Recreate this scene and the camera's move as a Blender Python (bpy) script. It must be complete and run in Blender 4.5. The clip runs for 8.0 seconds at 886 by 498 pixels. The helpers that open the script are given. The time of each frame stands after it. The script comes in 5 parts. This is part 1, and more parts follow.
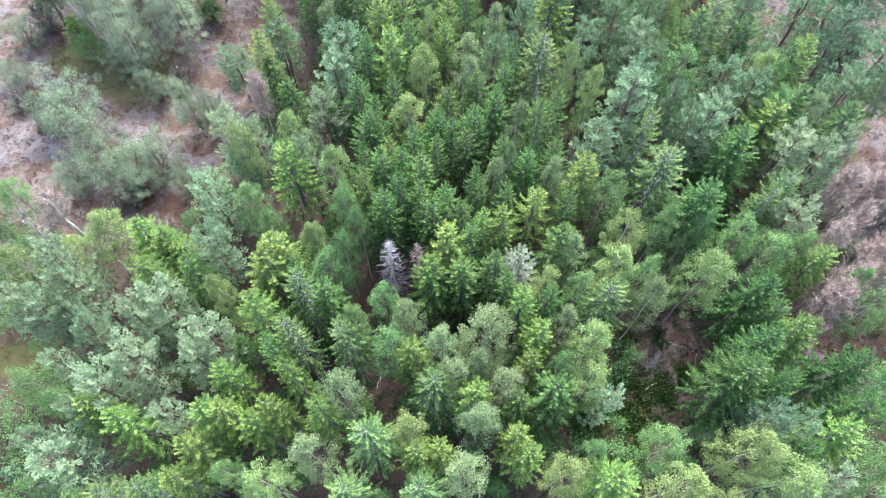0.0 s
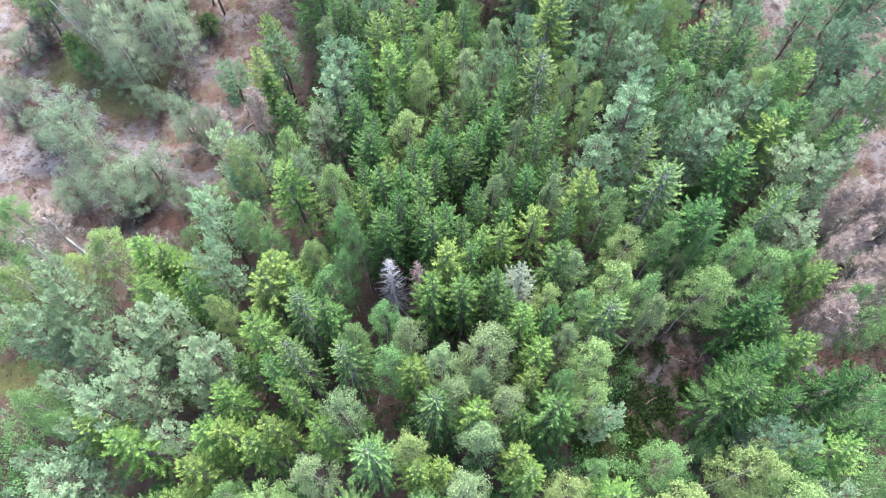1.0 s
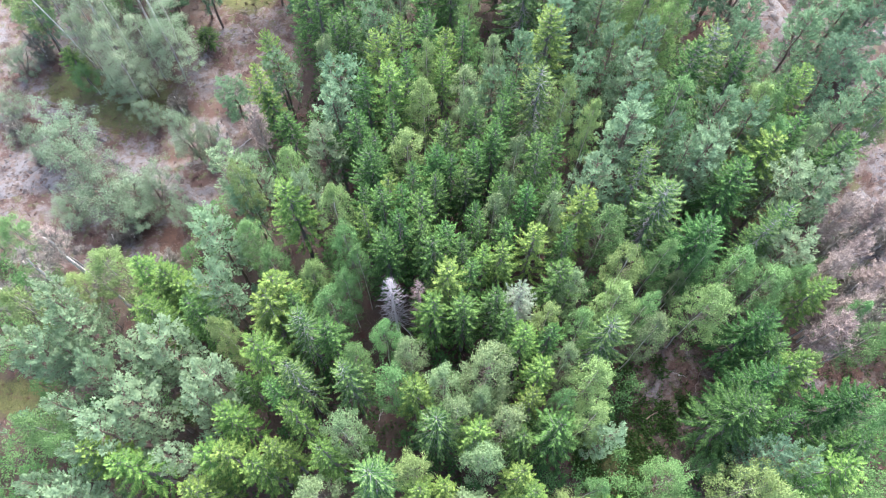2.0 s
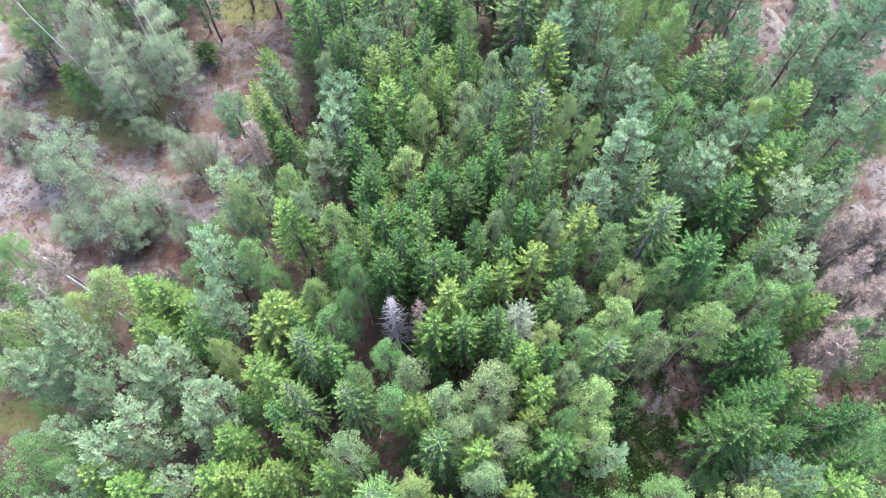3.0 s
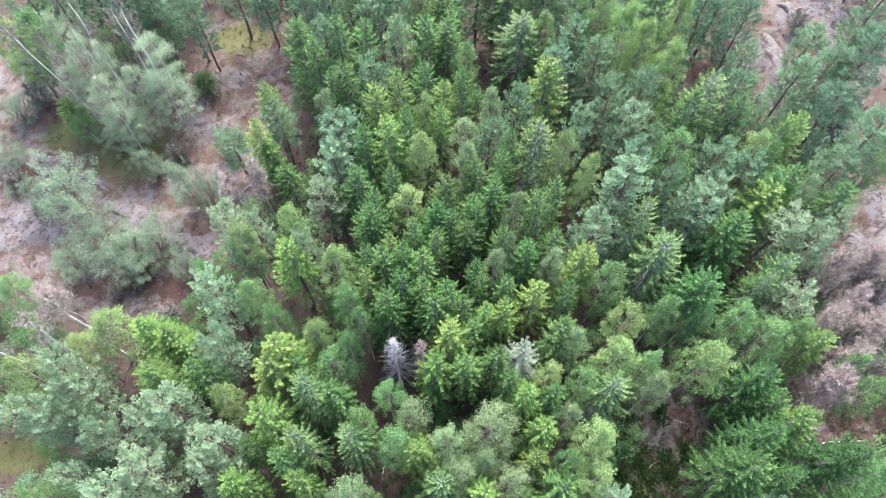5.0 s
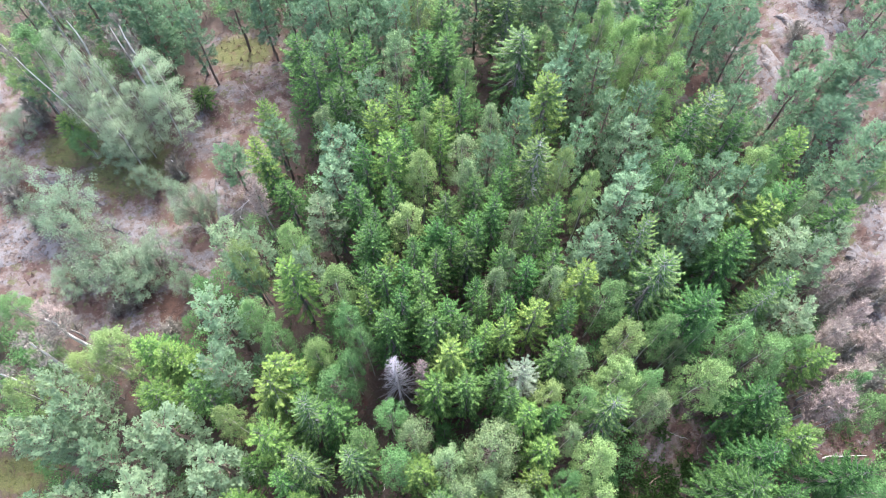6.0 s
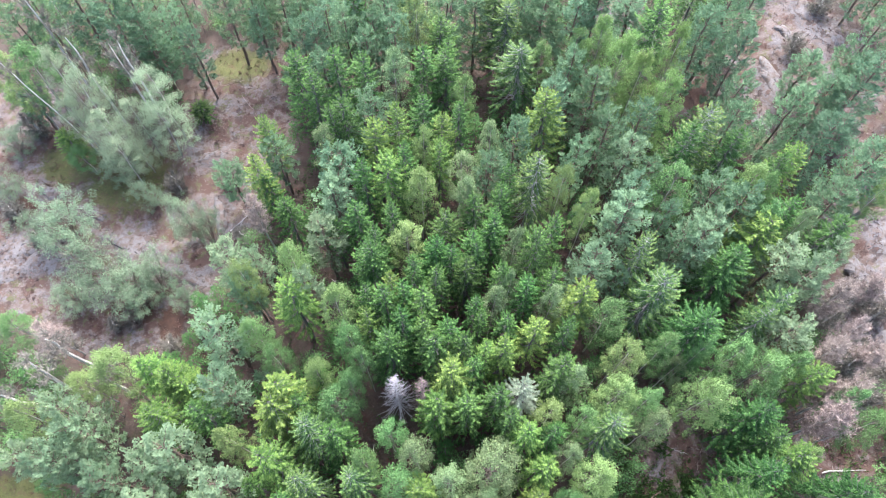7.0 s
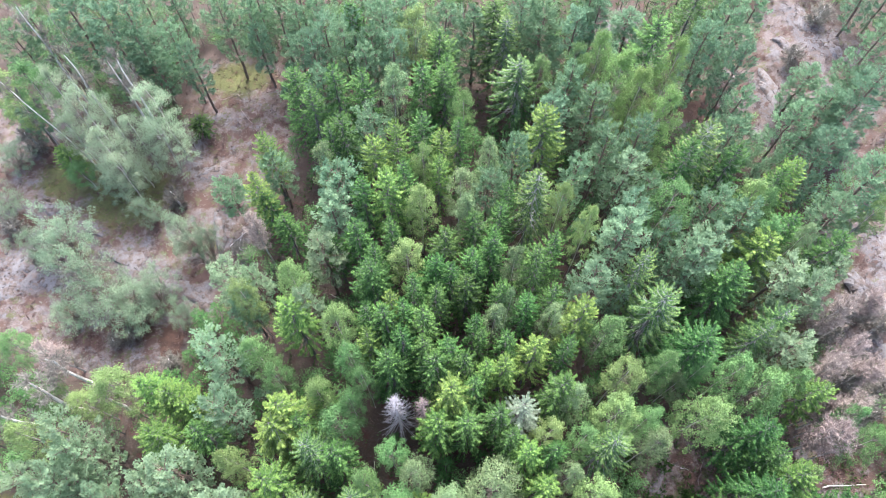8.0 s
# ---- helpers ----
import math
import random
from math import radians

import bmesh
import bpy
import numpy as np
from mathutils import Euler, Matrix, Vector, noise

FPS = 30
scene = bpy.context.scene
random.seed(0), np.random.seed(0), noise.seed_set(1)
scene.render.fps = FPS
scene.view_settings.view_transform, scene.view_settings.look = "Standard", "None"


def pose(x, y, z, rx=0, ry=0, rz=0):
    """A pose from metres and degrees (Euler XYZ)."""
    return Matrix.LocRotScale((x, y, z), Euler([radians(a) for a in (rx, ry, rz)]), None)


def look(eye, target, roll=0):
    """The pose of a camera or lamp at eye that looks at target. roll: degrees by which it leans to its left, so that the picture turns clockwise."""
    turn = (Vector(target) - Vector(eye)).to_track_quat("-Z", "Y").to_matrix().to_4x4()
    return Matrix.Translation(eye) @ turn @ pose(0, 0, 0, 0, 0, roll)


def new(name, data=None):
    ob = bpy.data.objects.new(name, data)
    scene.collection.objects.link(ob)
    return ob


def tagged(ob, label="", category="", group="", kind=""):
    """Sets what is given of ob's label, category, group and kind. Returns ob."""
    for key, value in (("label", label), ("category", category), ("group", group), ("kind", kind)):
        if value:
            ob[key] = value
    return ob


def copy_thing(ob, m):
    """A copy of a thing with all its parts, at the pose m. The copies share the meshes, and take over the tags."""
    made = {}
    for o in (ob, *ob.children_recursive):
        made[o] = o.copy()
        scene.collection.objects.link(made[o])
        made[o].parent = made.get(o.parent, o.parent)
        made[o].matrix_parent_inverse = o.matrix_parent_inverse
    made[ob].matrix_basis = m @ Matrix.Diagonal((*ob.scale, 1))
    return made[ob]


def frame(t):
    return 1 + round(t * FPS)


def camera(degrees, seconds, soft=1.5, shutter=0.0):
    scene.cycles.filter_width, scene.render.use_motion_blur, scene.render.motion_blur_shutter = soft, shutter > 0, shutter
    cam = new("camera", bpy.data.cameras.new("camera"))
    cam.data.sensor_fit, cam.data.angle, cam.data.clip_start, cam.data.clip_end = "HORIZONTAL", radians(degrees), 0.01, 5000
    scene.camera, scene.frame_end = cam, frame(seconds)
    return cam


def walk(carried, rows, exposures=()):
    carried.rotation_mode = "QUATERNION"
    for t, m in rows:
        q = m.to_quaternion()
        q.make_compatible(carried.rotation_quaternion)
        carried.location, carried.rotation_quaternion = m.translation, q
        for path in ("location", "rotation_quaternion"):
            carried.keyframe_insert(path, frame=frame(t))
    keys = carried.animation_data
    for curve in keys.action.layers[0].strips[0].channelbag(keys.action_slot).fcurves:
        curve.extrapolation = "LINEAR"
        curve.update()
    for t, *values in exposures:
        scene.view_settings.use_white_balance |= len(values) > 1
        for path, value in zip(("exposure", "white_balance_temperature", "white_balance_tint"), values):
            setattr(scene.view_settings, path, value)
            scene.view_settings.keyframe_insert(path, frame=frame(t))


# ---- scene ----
cam = camera(65.7, 8.0, soft=0.9)
METRES, EYE, TILT, LEAN, TURN = 11.0, 54.8, -65.0, 0.0, 0.0
ROWS = [
    (0.0, 0.0, 0.0, 0.0, -0.0, 0.0, 0.0),
    (0.5, -0.0055, -0.0039, 0.0578, -0.08, 0.01, 0.17),
    (1.0, -0.0121, -0.0079, 0.1169, -0.15, 0.0, 0.32),
    (1.5, -0.019, -0.0105, 0.1769, -0.22, -0.01, 0.47),
    (3.0, -0.0438, -0.0219, 0.3615, -0.5, -0.0, 0.89),
    (3.5, -0.0508, -0.0256, 0.4253, -0.58, 0.01, 1.01),
    (4.0, -0.056, -0.0286, 0.4895, -0.64, 0.04, 1.14),
    (4.5, -0.0595, -0.0319, 0.5539, -0.67, 0.05, 1.27),
    (6.0, -0.0712, -0.036, 0.7453, -0.85, 0.03, 1.65),
    (6.5, -0.0756, -0.0379, 0.8077, -0.93, 0.02, 1.76),
    (7.0, -0.0782, -0.0391, 0.871, -0.99, 0.02, 1.86),
    (7.5, -0.0794, -0.0395, 0.934, -1.03, 0.02, 1.97),
    (8.0, -0.0802, -0.0415, 0.9949, -1.08, 0.04, 2.1),
]
EXPOSURE = 2.80
walk(cam, [(t, pose(0, 0, EYE, TILT, LEAN, TURN) @ pose(METRES * x, METRES * y, METRES * z, 90 + pitch, roll, yaw)) for t, x, y, z, yaw, pitch, roll in ROWS],
     exposures=[(0.0, EXPOSURE), (8.0, EXPOSURE)])

# ---- daylight: bright overcast sky with a wide, weak sun ----
SUN_ELEVATION, SUN_AZIMUTH = 52.0, 8.0
world = bpy.data.worlds.new("overcast_sky")
scene.world = world
world.use_nodes = True
wn = world.node_tree
sky = wn.nodes.new("ShaderNodeTexSky")
sky.sky_type = "NISHITA"
sky.sun_disc = False
sky.sun_elevation = radians(SUN_ELEVATION)
sky.sun_rotation = radians(SUN_AZIMUTH)
sky.air_density, sky.dust_density, sky.ozone_density = 1.0, 4.0, 1.0
soft_sky = wn.nodes.new("ShaderNodeHueSaturation")
soft_sky.inputs["Saturation"].default_value = 0.92
wn.links.new(sky.outputs[0], soft_sky.inputs["Color"])
wn.links.new(soft_sky.outputs[0], wn.nodes["Background"].inputs["Color"])
wn.nodes["Background"].inputs["Strength"].default_value = 0.145
sun_data = bpy.data.lights.new("sun", "SUN")
sun_data.energy, sun_data.angle, sun_data.color = 1.3, radians(24), (1.0, 0.985, 0.965)
sun = new("sun", sun_data)
az, el = radians(SUN_AZIMUTH), radians(SUN_ELEVATION)
sun.matrix_world = look((0, 0, 90), (-math.sin(az) * math.cos(el) * 10, -math.cos(az) * math.cos(el) * 10, 90 - math.sin(el) * 10))


# ---- materials ----
def material(name):
    m = bpy.data.materials.new(name)
    m.use_nodes = True
    nt = m.node_tree
    nt.nodes.clear()
    out = nt.nodes.new("ShaderNodeOutputMaterial")
    return m, nt, out


def node(nt, kind, links=(), **values):
    n = nt.nodes.new(kind)
    for key, value in values.items():
        n.inputs[key.replace("_", " ")].default_value = value
    for key, source in links:
        nt.links.new(source, n.inputs[key])
    return n


def mix_colour(nt, factor, a, b, blend="MIX"):
    n = nt.nodes.new("ShaderNodeMix")
    n.data_type, n.blend_type = "RGBA", blend
    for socket, value in ((n.inputs[0], factor), (n.inputs[6], a), (n.inputs[7], b)):
        if isinstance(value, (int, float)):
            socket.default_value = value
        elif isinstance(value, tuple):
            socket.default_value = (*value, 1)
        else:
            nt.links.new(value, socket)
    return n.outputs[2]


def ramp(nt, source, low, high):
    n = nt.nodes.new("ShaderNodeMapRange")
    nt.links.new(source, n.inputs[0])
    n.inputs[1].default_value, n.inputs[2].default_value = low, high
    return n.outputs[0]


def foliage(name, old, young, spread=0.2, through_light=0.20, gloss=0.03, hue=0.016, grain=0.42):
    """Leaves or needles: every leaf differs a little, and so does every tree; noise paints in the shading of clumps."""
    m, nt, out = material(name)
    geo = nt.nodes.new("ShaderNodeNewGeometry")
    info = nt.nodes.new("ShaderNodeObjectInfo")
    place = nt.nodes.new("ShaderNodeTexCoord")
    # Stands in for self-shadow: light and dark clumps put into the colour.
    clumps = node(nt, "ShaderNodeTexNoise", [("Vector", place.outputs["Object"])], Scale=1.9, Detail=2.0)
    own = node(nt, "ShaderNodeMath", [(0, geo.outputs["Random Per Island"])])
    own.operation = "MULTIPLY"
    own.inputs[1].default_value = grain
    blend = node(nt, "ShaderNodeMath", [(0, ramp(nt, clumps.outputs[0], 0.34, 0.66)), (2, own.outputs[0])])
    blend.operation = "MULTIPLY_ADD"
    blend.inputs[1].default_value = 1.0 - grain
    tint = mix_colour(nt, blend.outputs[0], old, young)
    vary = nt.nodes.new("ShaderNodeHueSaturation")
    nt.links.new(tint, vary.inputs["Color"])
    h = nt.nodes.new("ShaderNodeMapRange")
    nt.links.new(info.outputs["Random"], h.inputs[0])
    h.inputs[3].default_value, h.inputs[4].default_value = 0.5 - hue, 0.5 + hue
    nt.links.new(h.outputs[0], vary.inputs["Hue"])
    scramble = node(nt, "ShaderNodeMath", [(0, info.outputs["Random"])])
    scramble.operation = "MULTIPLY"
    scramble.inputs[1].default_value = 7.31
    part_of = node(nt, "ShaderNodeMath", [(0, scramble.outputs[0])])
    part_of.operation = "FRACT"
    v = nt.nodes.new("ShaderNodeMapRange")
    nt.links.new(part_of.outputs[0], v.inputs[0])
    v.inputs[3].default_value, v.inputs[4].default_value = 1 - spread, 1 + spread
    nt.links.new(v.outputs[0], vary.inputs["Value"])
    colour = vary.outputs[0]
    diffuse = node(nt, "ShaderNodeBsdfPrincipled", [("Base Color", colour)], Roughness=0.55)
    diffuse.inputs["Specular IOR Level"].default_value = gloss * 4
    back = node(nt, "ShaderNodeBsdfTranslucent", [("Color", colour)])
    both = node(nt, "ShaderNodeMixShader", [(1, diffuse.outputs[0]), (2, back.outputs[0])], Fac=through_light)
    nt.links.new(both.outputs[0], out.inputs[0])
    return m


def bark(name, dark, light, scale=6.0):
    m, nt, out = material(name)
    place = nt.nodes.new("ShaderNodeTexCoord")
    flakes = node(nt, "ShaderNodeTexNoise", [("Vector", place.outputs["Object"])], Scale=scale, Detail=5.0, Roughness=0.7)
    broad = node(nt, "ShaderNodeTexNoise", [("Vector", place.outputs["Object"])], Scale=scale * 0.15, Detail=2.0)
    colour = mix_colour(nt, ramp(nt, flakes.outputs[0], 0.35, 0.65), dark, light)
    colour = mix_colour(nt, ramp(nt, broad.outputs[0], 0.4, 0.9), colour, dark)
    bump = node(nt, "ShaderNodeBump", [("Height", flakes.outputs[0])], Strength=0.6, Distance=0.02)
    surface = node(nt, "ShaderNodeBsdfPrincipled", [("Base Color", colour), ("Normal", bump.outputs[0])], Roughness=0.9)
    nt.links.new(surface.outputs[0], out.inputs[0])
    return m


def granite(name):
    m, nt, out = material(name)
    place = nt.nodes.new("ShaderNodeTexCoord")
    spot = place.outputs["Object"]
    grain = node(nt, "ShaderNodeTexNoise", [("Vector", spot)], Scale=11.0, Detail=6.0, Roughness=0.75)
    blotch = node(nt, "ShaderNodeTexNoise", [("Vector", spot)], Scale=1.6, Detail=6.0, Roughness=0.7)
    lichen = node(nt, "ShaderNodeTexNoise", [("Vector", spot)], Scale=3.1, Detail=5.0, Roughness=0.65)
    colour = mix_colour(nt, ramp(nt, grain.outputs[0], 0.32, 0.68), (0.050, 0.047, 0.052), (0.138, 0.130, 0.140))
    colour = mix_colour(nt, ramp(nt, blotch.outputs[0], 0.48, 0.55), colour, (0.074, 0.056, 0.053))
    colour = mix_colour(nt, ramp(nt, lichen.outputs[0], 0.57, 0.64), colour, (0.030, 0.024, 0.023))
    bump = node(nt, "ShaderNodeBump", [("Height", blotch.outputs[0])], Strength=0.7, Distance=0.12)
    fine = node(nt, "ShaderNodeBump", [("Height", grain.outputs[0]), ("Normal", bump.outputs[0])], Strength=0.6, Distance=0.04)
    surface = node(nt, "ShaderNodeBsdfPrincipled", [("Base Color", colour), ("Normal", fine.outputs[0])], Roughness=0.88)
    nt.links.new(surface.outputs[0], out.inputs[0])
    return m


def forest_floor(name):
    """Litter and heath; the attribute "cover" tells gravel (red), moss and grass (green) and rusty bog (blue)."""
    m, nt, out = material(name)
    place = nt.nodes.new("ShaderNodeTexCoord")
    spot = place.outputs["Object"]
    cover = nt.nodes.new("ShaderNodeAttribute")
    cover.attribute_name = "cover"
    split = nt.nodes.new("ShaderNodeSeparateColor")
    nt.links.new(cover.outputs["Color"], split.inputs[0])
    fine = node(nt, "ShaderNodeTexNoise", [("Vector", spot)], Scale=7.0, Detail=6.0, Roughness=0.75)
    middle = node(nt, "ShaderNodeTexNoise", [("Vector", spot)], Scale=1.4, Detail=5.0, Roughness=0.65)
    broad = node(nt, "ShaderNodeTexNoise", [("Vector", spot)], Scale=0.28, Detail=4.0)
    litter = mix_colour(nt, ramp(nt, fine.outputs[0], 0.36, 0.64), (0.020, 0.014, 0.011), (0.056, 0.039, 0.032))
    litter = mix_colour(nt, ramp(nt, middle.outputs[0], 0.52, 0.7), litter, (0.030, 0.033, 0.013))
    speck = node(nt, "ShaderNodeTexNoise", [("Vector", spot)], Scale=3.3, Detail=5.0, Roughness=0.7)
    drift = node(nt, "ShaderNodeTexNoise", [("Vector", spot)], Scale=1.15, Detail=5.0, Roughness=0.68)
    litter = mix_colour(nt, ramp(nt, drift.outputs[0], 0.53, 0.62), litter, (0.044, 0.019, 0.016))
    litter = mix_colour(nt, ramp(nt, broad.outputs[0], 0.5, 0.75), litter, (0.066, 0.045, 0.040))
    litter = mix_colour(nt, ramp(nt, speck.outputs[0], 0.60, 0.70), litter, (0.085, 0.076, 0.074))
    tussock = node(nt, "ShaderNodeTexNoise", [("Vector", spot)], Scale=0.85, Detail=6.0, Roughness=0.62)
    patchy = node(nt, "ShaderNodeTexNoise", [("Vector", spot)], Scale=0.42, Detail=7.0, Roughness=0.66)
    heath = mix_colour(nt, ramp(nt, fine.outputs[0], 0.34, 0.66), (0.058, 0.047, 0.046), (0.142, 0.117, 0.117))
    heath = mix_colour(nt, ramp(nt, middle.outputs[0], 0.49, 0.57), heath, (0.080, 0.055, 0.050))
    stony = mix_colour(nt, ramp(nt, fine.outputs[0], 0.36, 0.64), (0.060, 0.056, 0.062), (0.140, 0.132, 0.144))
    heath = mix_colour(nt, ramp(nt, patchy.outputs[0], 0.55, 0.60), heath, stony)
    heath = mix_colour(nt, ramp(nt, patchy.outputs[0], 0.50, 0.45), heath, (0.056, 0.031, 0.026))
    heath = mix_colour(nt, ramp(nt, drift.outputs[0], 0.54, 0.62), heath, (0.060, 0.060, 0.028))
    heath = mix_colour(nt, ramp(nt, tussock.outputs[0], 0.55, 0.65), heath, (0.040, 0.028, 0.025))
    heath = mix_colour(nt, ramp(nt, speck.outputs[0], 0.60, 0.66), heath, (0.125, 0.115, 0.118))
    gravel = mix_colour(nt, ramp(nt, fine.outputs[0], 0.36, 0.64), (0.044, 0.041, 0.046), (0.112, 0.105, 0.115))
    gravel = mix_colour(nt, ramp(nt, middle.outputs[0], 0.51, 0.57), gravel, (0.078, 0.060, 0.058))
    gravel = mix_colour(nt, ramp(nt, tussock.outputs[0], 0.56, 0.61), gravel, (0.030, 0.021, 0.021))
    gravel = mix_colour(nt, ramp(nt, drift.outputs[0], 0.60, 0.64), gravel, (0.050, 0.028, 0.024))
    moss = mix_colour(nt, ramp(nt, fine.outputs[0], 0.36, 0.64), (0.030, 0.037, 0.011), (0.082, 0.086, 0.029))
    moss = mix_colour(nt, ramp(nt, middle.outputs[0], 0.5, 0.72), moss, (0.058, 0.035, 0.021))
    rust = mix_colour(nt, ramp(nt, middle.outputs[0], 0.35, 0.65), (0.026, 0.013, 0.010), (0.054, 0.026, 0.018))
    edge = node(nt, "ShaderNodeMath", [(0, middle.outputs[0])])
    edge.operation = "SUBTRACT"
    edge.inputs[1].default_value = 0.5

    def worn(channel):
        n = node(nt, "ShaderNodeMath", [(0, edge.outputs[0]), (2, split.outputs[channel])])
        n.operation = "MULTIPLY_ADD"
        n.inputs[1].default_value = 1.6
        return ramp(nt, n.outputs[0], 0.35, 0.65)
    open_ground = node(nt, "ShaderNodeMath", [(0, edge.outputs[0]), (2, cover.outputs["Alpha"])])
    open_ground.operation = "MULTIPLY_ADD"
    open_ground.inputs[1].default_value = 1.2
    colour = mix_colour(nt, ramp(nt, open_ground.outputs[0], 0.3, 0.6), litter, heath)
    colour = mix_colour(nt, worn(0), colour, gravel)
    colour = mix_colour(nt, worn(1), colour, moss)
    colour = mix_colour(nt, worn(2), colour, rust)
    bump = node(nt, "ShaderNodeBump", [("Height", fine.outputs[0])], Strength=0.8, Distance=0.08)
    surface = node(nt, "ShaderNodeBsdfPrincipled", [("Base Color", colour), ("Normal", bump.outputs[0])], Roughness=0.95)
    nt.links.new(surface.outputs[0], out.inputs[0])
    return m


SPRUCE_GREEN = foliage("spruce_needles", (0.017, 0.050, 0.016), (0.054, 0.122, 0.036))
# The shoot materials colour new growth and also the lit crown tops.
SPRUCE_LIT_SHOOTS = foliage("spruce_lit_shoots", (0.047, 0.112, 0.030), (0.104, 0.202, 0.056))
SPRUCE_BRIGHT = foliage("young_spruce_needles", (0.036, 0.084, 0.022), (0.100, 0.178, 0.046))
BRIGHT_LIT_SHOOTS = foliage("bright_spruce_lit_shoots", (0.090, 0.162, 0.038), (0.166, 0.252, 0.066))
SPRUCE_PALE = foliage("pale_spruce_needles", (0.026, 0.066, 0.026), (0.084, 0.154, 0.056), spread=0.15)
PALE_LIT_SHOOTS = foliage("pale_spruce_lit_shoots", (0.084, 0.152, 0.050), (0.170, 0.262, 0.084), spread=0.15)
PINE_GREEN = foliage("pine_needles", (0.086, 0.156, 0.094), (0.146, 0.240, 0.144), spread=0.2, hue=0.02, through_light=0.42, gloss=0.0, grain=0.16)
# Paler copy of the pine needles: milky haze is put into the colour.
PINE_HAZED = foliage("hazed_pine_needles", (0.138, 0.212, 0.130), (0.204, 0.290, 0.178), spread=0.15, hue=0.02, through_light=0.42, gloss=0.0, grain=0.16)
BIRCH_GREEN = foliage("birch_leaves", (0.054, 0.118, 0.042), (0.122, 0.218, 0.084), grain=0.3)
BIRCH_YELLOW = foliage("yellowing_birch_leaves", (0.104, 0.164, 0.058), (0.178, 0.258, 0.100), spread=0.2, grain=0.3)
BIRCH_GREY = foliage("grey_green_birch_leaves", (0.084, 0.136, 0.066), (0.158, 0.226, 0.110), spread=0.2, grain=0.3)
FADED = foliage("faded_needles", (0.095, 0.128, 0.090), (0.180, 0.225, 0.165), spread=0.05)
RUSSET = foliage("russet_leaves", (0.215, 0.175, 0.162), (0.345, 0.288, 0.268), spread=0.15, grain=0.15)
ASHEN = foliage("ashen_twigs", (0.085, 0.078, 0.070), (0.21, 0.200, 0.180), spread=0.2)
WILLOW = foliage("willow_leaves", (0.112, 0.166, 0.106), (0.178, 0.242, 0.158), spread=0.2, grain=0.3)
BIRCH_FRESH = foliage("fresh_birch_leaves", (0.108, 0.192, 0.064), (0.180, 0.288, 0.104), spread=0.10, grain=0.16, through_light=0.42)
# Leaf colour raised to make up for the shade this clump stands in.
LIFTED_LEAVES = foliage("lifted_pale_leaves", (0.168, 0.232, 0.148), (0.262, 0.334, 0.222), spread=0.12, grain=0.25, through_light=0.4)
HEATHER = foliage("heather_sprigs", (0.048, 0.029, 0.028), (0.174, 0.120, 0.114), spread=0.1)
GRASSES = foliage("grass_blades", (0.042, 0.050, 0.017), (0.129, 0.134, 0.048), spread=0.1)
HERBS = foliage("herb_leaves", (0.018, 0.044, 0.012), (0.066, 0.116, 0.034), spread=0.1)
SPRUCE_BARK = bark("spruce_bark", (0.050, 0.050, 0.050), (0.140, 0.142, 0.145))
PINE_BARK = bark("pine_bark", (0.072, 0.054, 0.045), (0.180, 0.132, 0.105))
TWIG_BARK = bark("birch_twigs", (0.075, 0.06, 0.055), (0.17, 0.145, 0.13))
BIRCH_BARK = bark("birch_bark", (0.21, 0.20, 0.19), (0.47, 0.45, 0.43), scale=3.0)
WHITE_BARK = bark("white_birch_bark", (0.36, 0.345, 0.33), (0.74, 0.715, 0.69), scale=3.0)
GREY_BRANCHES = bark("grey_spruce_branches", (0.11, 0.115, 0.12), (0.27, 0.28, 0.29))
DEAD_WOOD = bark("weathered_dead_wood", (0.22, 0.21, 0.23), (0.42, 0.405, 0.44))
DEAD_BROWN = bark("brown_dead_wood", (0.13, 0.10, 0.10), (0.26, 0.205, 0.21))
GRANITE = granite("granite")
FLOOR = forest_floor("forest_floor")


